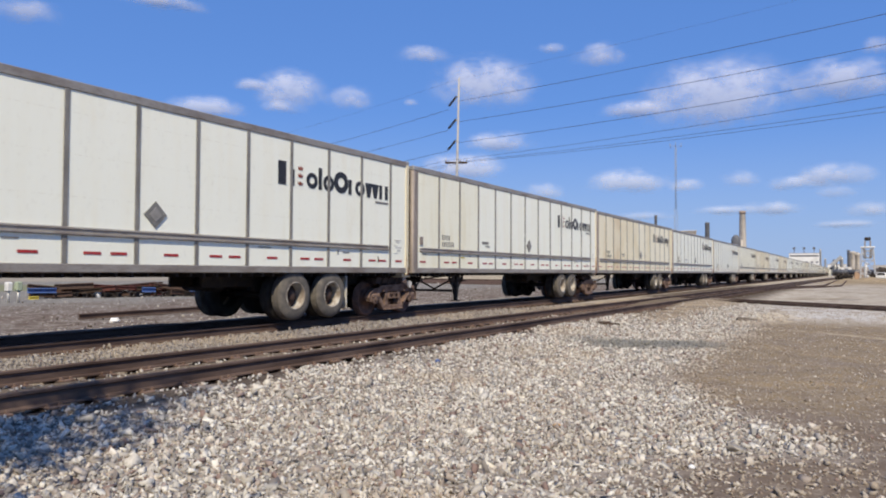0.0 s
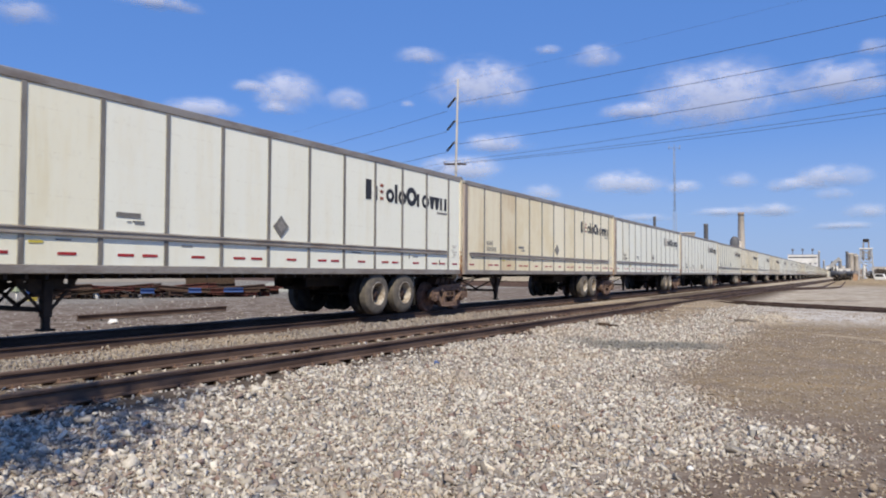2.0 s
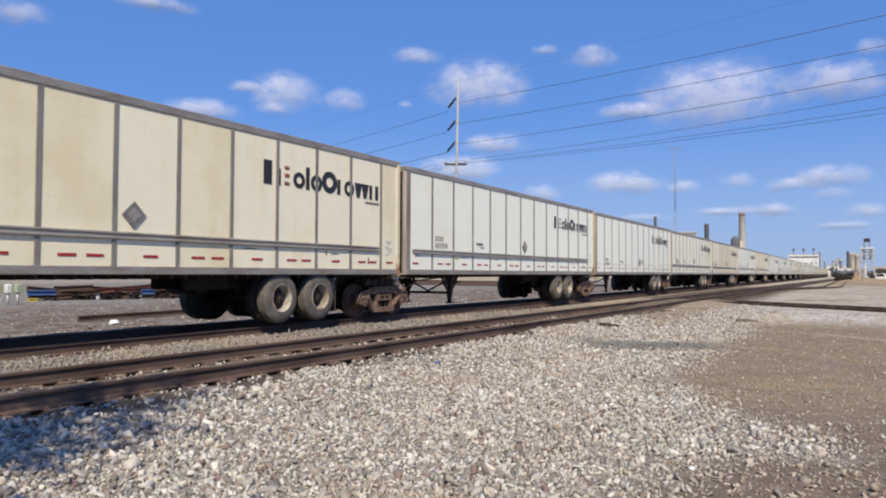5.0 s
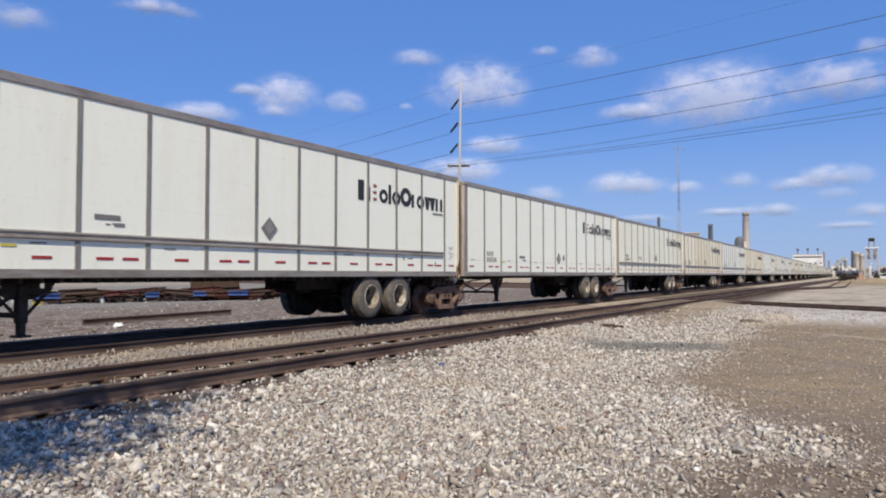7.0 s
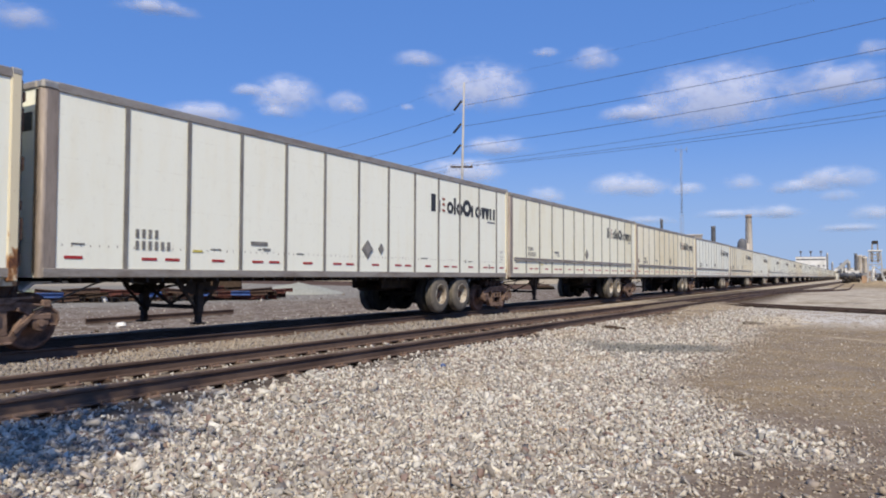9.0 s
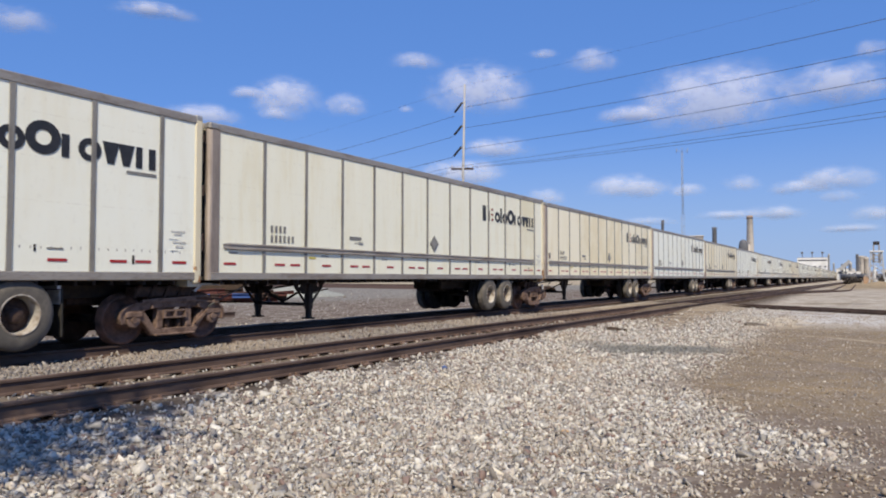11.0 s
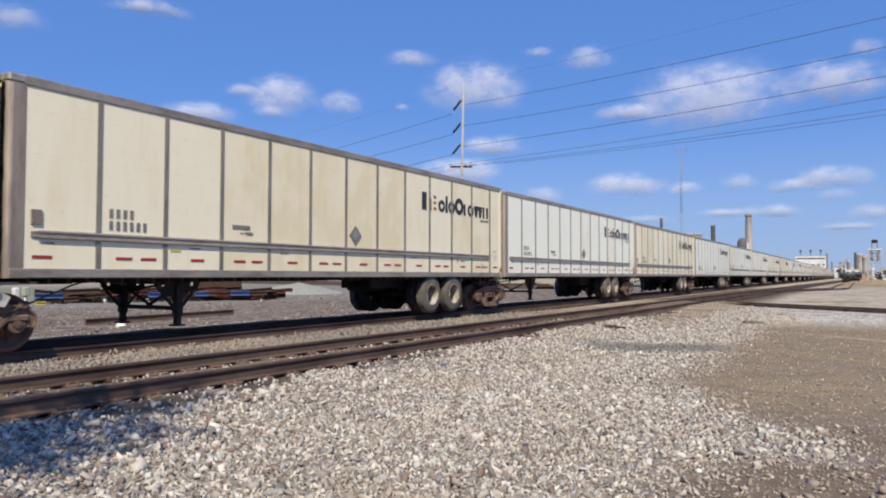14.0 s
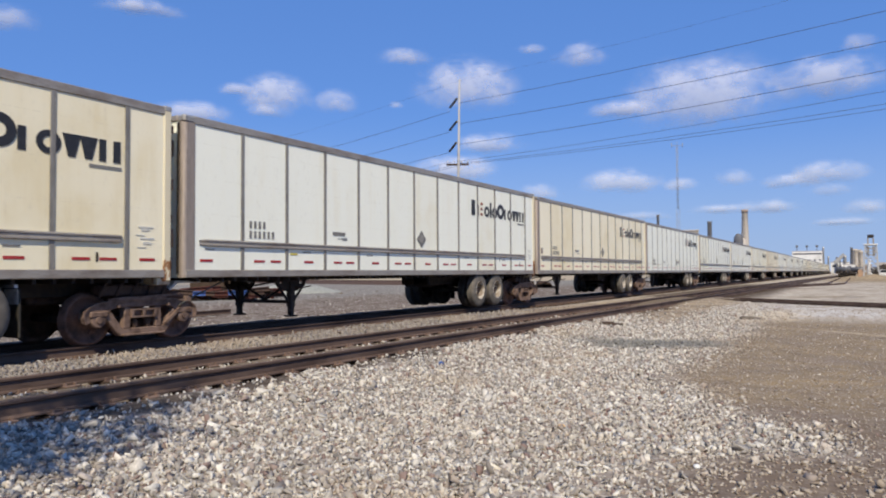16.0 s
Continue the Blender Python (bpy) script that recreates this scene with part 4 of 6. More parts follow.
    part("sample_valve", mark_box(BM(), -3.05, -3.02, 1.52, 1.62), M_BLACK, t)
    part("sample_valve", mark_box(BM(), -1.42, -1.38, 1.36, 1.5), M_BLACK, t)
    if papers:
        holder = part("document_box", box(BM(), -15.80, -15.64, y - 0.03, y - 0.002, 1.87, 2.09, 0.006), M_CORNER, t, "small grey-brown document box")
    # landing gear
    gear = part("landing_gear", box(BM(), -12.98, -12.5, -0.76, 0.76, FLOOR_Z - 0.12, FLOOR_Z - 0.04, 0.01), M_BLACK, t)
    for s in (-1, 1):
        yy = s * 0.78
        bm = BM()
        box(bm, -12.83, -12.68, yy - 0.07, yy + 0.07, 0.42, FLOOR_Z - 0.10, 0.012)
        box(bm, -12.805, -12.705, yy - 0.05, yy + 0.05, 0.24, 0.42)
        box(bm, -12.86, -12.65, yy - 0.11, yy + 0.11, 0.205, 0.24, 0.008)
        part("leg", bm, M_BLACK, gear)
        # hanger plate with two round-cornered holes
        zt, zm, zl, zb = FLOOR_Z - 0.01, FLOOR_Z - 0.075, FLOOR_Z - 0.155, FLOOR_Z - 0.32
        bm = BM()
        y0, y1 = yy - 0.016, yy + 0.016
        plate(bm, [(-13.32, zt), (-12.19, zt), (-12.235, zm), (-13.275, zm)], y0, y1)
        plate(bm, [(-13.275, zm), (-13.115, zm), (-13.115, zl), (-13.215, zl)], y0, y1)
        plate(bm, [(-13.035, zm), (-12.475, zm), (-12.475, zl), (-13.035, zl)], y0, y1)
        plate(bm, [(-12.395, zm), (-12.235, zm), (-12.295, zl), (-12.395, zl)], y0, y1)
        plate(bm, [(-13.215, zl), (-12.295, zl), (-12.56, zb), (-12.95, zb)], y0, y1)
        part("hanger_plate", bm, M_BLACK, gear)
        bm = BM()
        beam(bm, (-13.22, yy, zl + 0.01), (-12.80, yy, 0.50), 0.04)
        beam(bm, (-12.29, yy, zl + 0.01), (-12.71, yy, 0.50), 0.04)
        part("brace", bm, M_BLACK, gear)
    bm = BM()
    beam(bm, (-12.755, -0.74, 0.53), (-12.755, 0.74, 0.53), 0.075)
    beam(bm, (-12.755, -0.74, FLOOR_Z - 0.16), (-12.755, 0.06, 0.55), 0.045)
    beam(bm, (-12.755, 0.74, FLOOR_Z - 0.16), (-12.755, -0.06, 0.55), 0.045)
    beam(bm, (-12.60, -0.70, FLOOR_Z - 0.05), (-12.45, 0.70, FLOOR_Z - 0.22), 0.04)
    part("cross_brace", bm, M_BLACK, gear)
    bm = BM()
    rod(bm, (-12.66, -1.02, FLOOR_Z - 0.25), (-12.66, -0.85, FLOOR_Z - 0.25), 0.018, segs=8)
    rod(bm, (-12.66, -1.02, FLOOR_Z - 0.25), (-12.36, -1.02, FLOOR_Z - 0.21), 0.014, segs=8)
    part("crank", bm, M_HUB, gear)
    # running gear
    for ax in (-4.45, -3.20):
        bm = BM()
        rod(bm, (ax, -1.0, 0.60), (ax, 1.0, 0.60), 0.065, segs=12)
        for s in (-0.45, 0.45):
            box(bm, ax - 0.42, ax + 0.30, s - 0.05, s + 0.05, 0.70, 0.80)
            box(bm, ax - 0.45, ax - 0.36, s - 0.06, s + 0.06, 0.70, FLOOR_Z - 0.28)
            rod(bm, (ax + 0.22, s, 0.78), (ax + 0.22, s, FLOOR_Z - 0.25), 0.11, segs=12)
        axle = part("axle", bm, M_BLACK, t)
        for s in (-1, 1):
            turn = 0 if s < 0 else 180
            again("rim", RIM, axle, "", pose(ax, s * 1.15, 0.60, 0, 0, turn))
            again("hub", HUB, axle, "", pose(ax, s * 1.15, 0.60, 0, 0, turn))
            again("tyre", TYRE, axle, "", pose(ax, s * 1.15, 0.60))
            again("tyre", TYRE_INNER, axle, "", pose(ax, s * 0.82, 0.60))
    for s in (-1, 1):
        bm = box(BM(), -2.52, -2.49, *sorted((s * 1.16, s * 0.72)), 0.24, FLOOR_Z - 0.12, 0.004)
        flap = part("mudflap", bm, M_FLAP if pale_flap else M_TYRE_INNER, t, "dirty white mudflap" if pale_flap else "black rubber mudflap")
        if not pale_flap:
            part("flap_plate", box(BM(), -2.535, -2.521, *sorted((s * 1.14, s * 0.80)), FLOOR_Z - 0.36, FLOOR_Z - 0.14, 0.003), M_FLAP, flap, "small pale plate on the mudflap")
        bm = BM()
        beam(bm, (-2.6, s * 1.22, FLOOR_Z - 0.1), (-2.6, s * 0.4, FLOOR_Z - 0.1), 0.05)
        part("flap_hanger", bm, M_GALV, t)
    bm = BM()
    rod(bm, (-5.6, -0.2, 0.86), (-5.6, 0.75, 0.86), 0.16, segs=16)
    part("air_tank", bm, M_BLACK, t)
    bm = box(BM(), -1.9, 0.05, -0.28, 0.28, FLOOR_Z - 0.42, FLOOR_Z - 0.08, 0.03)
    box(bm, -0.55, 0.02, -0.85, 0.85, FLOOR_Z - 0.3, FLOOR_Z - 0.1, 0.03)
    part("rear_coupler", bm, M_HUB, t)
    return t


# ---- rail bogies ----
def bogie():
    """A two-axle rail bogie, rail top at z = 0, its middle at the origin."""
    t = empty("rail_bogie", Matrix.Identity(4), "rust-brown cast steel rail bogie with two wheelsets", "bogie", "bogies of the train")
    for s in (-1, 1):
        yc = s * 1.0
        bm = BM()
        # a flat cast truss: arched top with pedestal jaws, a V-shaped lower member and two columns
        arch = [(-1.07, 0.36), (-1.11, 0.46), (-1.09, 0.56), (-1.00, 0.635), (-0.84, 0.685), (-0.55, 0.715)]
        under = [(-0.98, 0.36), (-0.975, 0.47), (-0.92, 0.545), (-0.78, 0.555), (-0.70, 0.50), (-0.60, 0.575), (-0.45, 0.605)]
        plate(bm, arch + [(-x, z) for x, z in arch[::-1]] + [(-x, z) for x, z in under] + under[::-1], yc - 0.075, yc + 0.075)
        plate(bm, [(-0.735, 0.47), (-0.45, 0.135), (0.45, 0.135), (0.735, 0.47), (0.62, 0.56), (0.39, 0.255), (-0.39, 0.255), (-0.62, 0.56)], yc - 0.068, yc + 0.068)
        for sx in (-1, 1):
            plate(bm, [(sx * 0.38, 0.25), (sx * 0.25, 0.25), (sx * 0.23, 0.61), (sx * 0.36, 0.61)], yc - 0.07, yc + 0.07)
        bmesh.ops.bevel(bm, geom=[e for e in bm.edges if len(e.link_faces) == 2 and e.calc_face_angle(0.0) > 0.9], offset=0.014, segments=1, affect="EDGES", profile=0.5)
        # rolled lips along the top and the spring seat, and lugs
        fy = yc + s * 0.085
        for (x0, z0), (x1, z1) in zip(arch, arch[1:] + [(0.55, 0.715)]):
            beam(bm, (x0, fy, z0), (x1, fy, z1), 0.035, 0.03)
            if x1 < 0:
                beam(bm, (-x0, fy, z0), (-x1, fy, z1), 0.035, 0.03)
        box(bm, -0.42, 0.42, *sorted((yc, yc + s * 0.12)), 0.13, 0.165, 0.008)
        box(bm, -0.46, 0.46, yc - 0.11, yc + 0.11, 0.70, 0.78, 0.02)
        for x0 in (-0.52, 0.47):
            box(bm, x0, x0 + 0.05, *sorted((fy, fy + s * 0.03)), 0.60, 0.66, 0.006)
        side = part("side_frame", bm, M_RUST, t)
        for x in (-0.84, 0.84):
            bm = BM()
            turned(bm, [(-0.05, 0.10), (-0.05, 0.13), (0.03, 0.135), (0.06, 0.12), (0.065, 0.06), (0.085, 0.055), (0.086, 0.0001)], "y", 16, smooth_it=False)
            box(bm, -0.16, 0.16, -0.05, 0.08, 0.04, 0.14, 0.02)
            part("bearing_cap", bm, M_RUST, side, "", pose(x, s * 1.03, 0.42, 0, 0, 0 if s > 0 else 180))
        bm = BM()
        for x in (-0.125, 0.125):
            for k in range(6):
                turned(bm, [(0.245 + k * 0.028, 0.045), (0.255 + k * 0.028, 0.062), (0.265 + k * 0.028, 0.045)], "z", 10, (x, s * 1.0, 0))
            rod(bm, (x, s * 1.0, 0.22), (x, s * 1.0, 0.44), 0.04, segs=8)
        part("spring_nest", bm, M_HUB, side)
        bm = box(BM(), -0.24, 0.24, *sorted((s * 0.80, s * 1.04)), 0.43, 0.57, 0.01)
        for x0, x1, z0, z1 in ((-0.25, 0.25, 0.545, 0.575), (-0.25, 0.25, 0.425, 0.455), (-0.25, -0.20, 0.455, 0.545), (-0.025, 0.025, 0.455, 0.545), (0.20, 0.25, 0.455, 0.545)):
            box(bm, x0, x1, *sorted((s * 1.04, s * 1.10)), z0, z1)
        part("bolster_end", bm, M_RUST, side)
        bm = BM()
        beam(bm, (0.44, s * 1.09, 0.30), (0.9, s * 1.09, 0.68), 0.045)
        box(bm, 0.84, 0.98, *sorted((s * 1.05, s * 1.13)), 0.64, 0.76, 0.02)
        beam(bm, (-0.7, s * 1.10, 0.74), (0.7, s * 1.10, 0.80), 0.035)
        part("brake_lever", bm, M_RUST, side)
    part("bolster", box(BM(), -0.2, 0.2, -0.85, 0.85, 0.46, 0.72, 0.03), M_RUST, t)
    part("spring_plank", box(BM(), -0.30, 0.30, -0.84, 0.84, 0.16, 0.40, 0.02), M_HUB, t)
    bm = box(BM(), -0.85, 0.75, -0.62, 0.62, 0.72, 0.90, 0.04)
    box(bm, -0.5, 0.4, -0.95, 0.95, 0.78, 0.96, 0.04)
    box(bm, -0.75, 0.55, -1.0, -0.7, 0.80, 0.98, 0.02)
    for k in range(5):
        rod(bm, (-0.8 + 0.3 * k, -1.02, 0.78), (-0.66 + 0.3 * k, -1.02, 1.04), 0.03, segs=8)
    part("adapter", bm, M_HUB, t, "dark rusted coupler adapter")
    # brake hose to the trailer behind
    cu = bpy.data.curves.new("air_hose", "CURVE")
    cu.dimensions, cu.bevel_depth, cu.bevel_resolution = "3D", 0.015, 2
    sp = cu.splines.new("BEZIER")
    pts = ((0.7, -1.12, 0.60), (1.35, -1.1, 0.86), (1.9, -1.05, 1.03), (2.75, -0.9, 0.98))
    sp.bezier_points.add(len(pts) - 1)
    for b, p in zip(sp.bezier_points, pts):
        b.co, b.handle_left_type, b.handle_right_type = p, "AUTO", "AUTO"
    cu.materials.append(M_HOSE)
    hose = new("air_hose", cu)
    hose.parent = t
    for x in (-0.84, 0.84):
        axle = part("wheelset", rod(BM(), (0, -0.98, 0), (0, 0.98, 0), 0.075, segs=14), M_HUB, t, "", (x, 0, 0.42))
        for s in (-1, 1):
            bm = BM()
            turned(bm, [(-0.045, 0.09), (-0.05, 0.13), (-0.01, 0.16), (0.0, 0.33), (-0.045, 0.35), (-0.055, 0.415), (0.045, 0.42), (0.055, 0.45), (0.075, 0.45), (0.08, 0.34), (0.03, 0.33), (0.03, 0.16), (0.06, 0.13), (0.06, 0.09)], "y", 36)
            for k in range(3):
                a = 2.1 * k
                box(bm, 0.22 * math.cos(a) - 0.03, 0.22 * math.cos(a) + 0.03, -0.022, 0.0, 0.22 * math.sin(a) - 0.03, 0.22 * math.sin(a) + 0.03)
            part("wheel", bm, M_WHEEL, axle, "", pose(0, s * GAUGE / 2, 0, 0, 0, 0 if s < 0 else 180))
    return t


KINDS = {}
TRAIN = []      # thing, distance along the track at the start


def kind_of(k):
    named = {0: "bright", 1: "cream", 2: "beige", 3: "white", 4: "smooth", 5: "ivory", 6: "sand", 7: "white", 8: "sand", 9: "smooth", 10: "cream", 11: "white", 12: "ivory", 13: "beige", 14: "white"}
    return named.get(k, ("white", "cream", "white", "ivory", "beige")[k % 5])


def train():
    looks = {"bright": ("white box trailer with rub rail and pale mudflaps", M_WHITE, True, None, False, True),
             "white": ("white box trailer with rub rail and black mudflaps", M_WHITE, True, None),
             "cream": ("white box trailer yellowed in streaks near its nose", M_WHITE, True, M_CREAM, True),
             "sand": ("cream box trailer weathered evenly, with a document box", M_SAND, True, M_SAND, True),
             "beige": ("weathered beige box trailer with stained panels", M_SAND, True, M_BEIGE),
             "ivory": ("off-white box trailer with cream stains", M_CREAM, True, M_CREAM),
             "smooth": ("white box trailer with two placards and no rub rail", M_WHITE, False, None)}
    for k in range(-2, 31):
        x = FIRST + PITCH * k
        slack = {-1: 0.0, 0: 0.0, 1: -0.01, 2: -0.13, 3: -0.09, 4: -0.03, 5: -0.10, 6: -0.18, 7: -0.15}.get(k, -0.12)
        m = on_track(x + slack)
        what = kind_of(k)
        if what not in KINDS:
            KINDS[what] = trailer(*looks[what])
            KINDS[what].matrix_basis = m
            t = KINDS[what]
        else:
            t = copy_thing(KINDS[what], m)
        TRAIN.append((t, x + slack))
        m = on_track(x + slack - 0.36)
        if "bogie" not in KINDS:
            KINDS["bogie"] = bogie()
            KINDS["bogie"].matrix_basis = m
            b = KINDS["bogie"]
        else:
            b = copy_thing(KINDS["bogie"], m)
        TRAIN.append((b, x + slack - 0.36))


train()


# ---- pole line ----
def bearing(az, dist, z=0.0):
    """A point of the plan at an angle from the track and a distance."""
    return Vector((dist * math.cos(radians(az)), dist * math.sin(radians(az)), z))


def rise(el, dist):
    return EYE[2] + dist * math.tan(radians(el))


LINE = Vector((-0.223, -0.975, 0))
POLE = bearing(28.85, 80)


def tower_pole(p, top, lean):
    t = empty("utility_pole", Matrix.Translation(p), "tall pale weathered utility pole with crossarm and insulators", "utility pole", "poles of the power line")
    bm = BM()
    rod(bm, (0, 0, -1.0), (lean.x, lean.y, top), 0.21, 0.10, 14)
    part("pole", bm, M_WOODPOLE, t)
    at = lambda z: lean * (z / top)
    for z in (19.5 + 1.55, 16.9 + 1.55, 14.5 + 1.55):
        q = at(z)
        bm = BM()
        rod(bm, (q.x, q.y, z + 0.25), (q.x - LINE.x * 0.45, q.y - LINE.y * 0.45, z - 0.05), 0.05, segs=8)
        brace = part("insulator_arm", bm, M_GALV, t)
        bm = BM()
        for k in range(7):
            u = 0.45 + 0.16 * k
            c = Vector((q.x - LINE.x * u, q.y - LINE.y * u, z + 0.12 - 0.13 * k))
            rod(bm, c + Vector((0, 0, 0.035)), c - Vector((-LINE.x, -LINE.y, 0.6)) * 0.10, 0.14, 0.12, 10)
        part("insulator", bm, M_INK, t, "dark strain insulator")
    z = 12.15 + 1.55
    q = at(z)
    s = Vector((0.487, -0.873, 0))
    bm = BM()
    beam(bm, q - s * 1.35 + Vector((0, 0, z)), q + s * 1.15 + Vector((0, 0, z)), 0.16, 0.2)
    part("crossarm", bm, M_TIE, t)
    for u in (-1.25, 0.35, 1.05):
        bm = BM()
        turned(bm, [(0.0, 0.03), (0.12, 0.03), (0.14, 0.08), (0.2, 0.09), (0.24, 0.05), (0.3, 0.03)], "z", 10, q + s * u + Vector((0, 0, z + 0.1)))
        part("pin_insulator", bm, M_GALV, t)
    for sgn in (-1, 1):
        bm = BM()
        beam(bm, q + s * 0.7 * sgn + Vector((0, 0, z - 0.05)), q + Vector((0, 0, z - 0.8)), 0.05)
        part("arm_brace", bm, M_GALV, t)
    return t


LEAN = Vector((0.487, -0.873, 0)) * 0.45
tower_pole(POLE, rise(15.2, 80), LEAN)
tower_pole(POLE + LINE * 85, rise(15.2, 80) + 2.0, LEAN * 0.3)
tower_pole(POLE - LINE * 85, rise(15.2, 80) - 2.0, LEAN * 0.5)


def wire(a, b, sag, r):
    bm = BM()
    n = 24
    pts = [a.lerp(b, i / n) - Vector((0, 0, sag * 4 * (i / n) * (1 - i / n))) for i in range(n + 1)]
    d = (b - a).normalized()
    u = d.cross(Vector((0, 0, 1))).normalized()
    w = u.cross(d)
    rings = [[bm.verts.new(p + u * r * math.cos(1.2566 * i) + w * r * math.sin(1.2566 * i)) for i in range(5)] for p in pts]
    for r0, r1 in zip(rings, rings[1:]):
        for i in range(5):
            bm.faces.new((r0[i], r0[(i + 1) % 5], r1[(i + 1) % 5], r1[i])).smooth = True
    tagged(part("power_cable", bm, M_WIRE), "thin dark power cable strung between poles", "cable", "cables of the power line")


for h0, h1, h2, side, r in ((19.1, 20.9, 16.2, 0.0, 0.024), (16.75, 18.8, 14.2, 0.0, 0.024), (14.4, 16.9, 12.2, 0.0, 0.024), (12.35, 15.5, 10.5, -1.25, 0.018), (12.3, 14.2, 10.4, 0.35, 0.018), (12.25, 13.7, 10.3, 1.05, 0.018), (21.6, 23.8, 19.5, 0.0, 0.008)):
    off = Vector((0.487, -0.873, 0)) * side
    z = 1.55
    a = POLE + off + LEAN * ((h0 + z) / 23.0)
    if side == 0.0 and h0 < 20:
        a1, a2 = a, a - LINE * 1.5
    else:
        a1 = a2 = a
    wire(a1 + Vector((0, 0, h0 + z)), POLE + LINE * 85 + off + Vector((0, 0, h1 + z)), 1.1, r)
    wire(a2 + Vector((0, 0, h0 - (0.75 if a2 is not a1 else 0) + z)), POLE - LINE * 85 + off + Vector((0, 0, h2 + z)), 1.2, r)


# ---- works on the skyline ----
M_RIMBROWN = worn("sooty_concrete", (0.33, 0.26, 0.21), (0.24, 0.19, 0.16), 0.85, 0.0, 0.6)
M_EARTHTAN = worn("tan_paint", (0.42, 0.28, 0.18), (0.32, 0.22, 0.15), 0.7, 0.0, 1)

def stack(name, az, dist, el, r0, r1, material, label, rim=None):
    p = bearing(az, dist)
    top = rise(el, dist)
    t = empty(name, Matrix.Translation(p), label, "chimney")
    bm = BM()
    turned(bm, [(-0.5, r0), (top * 0.5, (r0 + r1) / 2), (top - 1.0, r1), (top - 0.9, r1 * 1.06), (top, r1 * 1.06), (top, r1 * 0.8), (top - 1.5, r1 * 0.75)], "z", 24)
    part("shaft", bm, material, t)
    if rim:
        bm = BM()
        turned(bm, [(top - 1.6, r1 * 1.02), (top - 1.6, r1 * 1.10), (top + 0.05, r1 * 1.10), (top + 0.05, r1 * 0.7)], "z", 24)
        part("rim", bm, rim, t, "dull brown rim band")
    bm = BM()
    for k in range(int(top / 0.6)):
        beam(bm, (-r0 - 0.35, -0.25, 0.5 + 0.6 * k), (-r0 - 0.35, 0.25, 0.5 + 0.6 * k), 0.05)
    for s in (-0.25, 0.25):
        beam(bm, (-r0 - 0.35, s, 0), (-r0 - 0.35, s, top - 1), 0.06)
    part("ladder", bm, M_DARKSTACK, t)


stack("smokestack", 13.23, 350, 4.37, 0.75, 0.62, M_DARKSTACK, "slim dark grey steel smokestack")
stack("smokestack", 9.53, 350, 3.75, 1.05, 0.98, M_DARKSTACK, "dark grey steel smokestack of a works")
stack("chimney", 7.09, 400, 4.53, 2.2, 1.45, M_CONCRETE, "tall tan concrete chimney with a dull brown rim", M_RIMBROWN)


def dome_hopper():
    p = bearing(7.55, 380)
    t = empty("hopper", Matrix.Translation(p), "dark domed hopper beside the tan chimney", "hopper")
    z = rise(2.2, 380)
    bm = BM()
    turned(bm, [(0, 2.2), (z, 2.2), (z + 1.8, 2.1), (z + 3.2, 1.5), (z + 3.9, 0.6), (z + 4.0, 0.001)], "z", 24)
    part("shell", bm, M_DARKSTACK, t)
    bm = BM()
    rod(bm, (1.6, -1.6, 0), (1.6, -1.6, z + 1.5), 1.3, segs=16)
    part("duct", bm, M_CONCRETE, t)


dome_hopper()


M_MAST = worn("mast_paint", (0.27, 0.29, 0.32), (0.20, 0.215, 0.24), 0.6, 0.0, 1)


def lattice_mast():
    d = 300
    p = bearing(11.76, d)
    top, mid = rise(9.83, d), rise(4.77, d)
    t = empty("radio_mast", Matrix.Translation(p), "slender grey lattice radio mast with antennas", "mast")
    for z0, z1, w in ((0, mid, 0.75), (mid, top - 2, 0.38)):
        bm = BM()
        c = [Vector((w * math.cos(a), w * math.sin(a), 0)) for a in (0.3, 2.4, 4.5)]
        for q in c:
            rod(bm, q + Vector((0, 0, z0)), q + Vector((0, 0, z1)), 0.06, segs=6)
        n = int((z1 - z0) / 1.6)
        for k in range(n):
            for i in range(3):
                a, b = c[i], c[(i + 1) % 3]
                if k % 2:
                    a, b = b, a
                beam(bm, a + Vector((0, 0, z0 + (z1 - z0) * k / n)), b + Vector((0, 0, z0 + (z1 - z0) * (k + 1) / n)), 0.035)
        part("lattice", bm, M_MAST, t)
    bm = BM()
    rod(bm, (0, 0, top - 2.2), (0, 0, top), 0.08, segs=6)
    part("spike", bm, M_MAST, t)
    for s in (-1, 1):
        bm = BM()
        beam(bm, (0, 0, top - 1.6), (1.0 * s, -1.9 * s, top - 1.6), 0.12)
        rod(bm, (1.0 * s, -1.9 * s, top - 2.4), (1.0 * s, -1.9 * s, top - 0.6), 0.12, segs=8)
        part("antenna", bm, M_MAST, t)


lattice_mast()


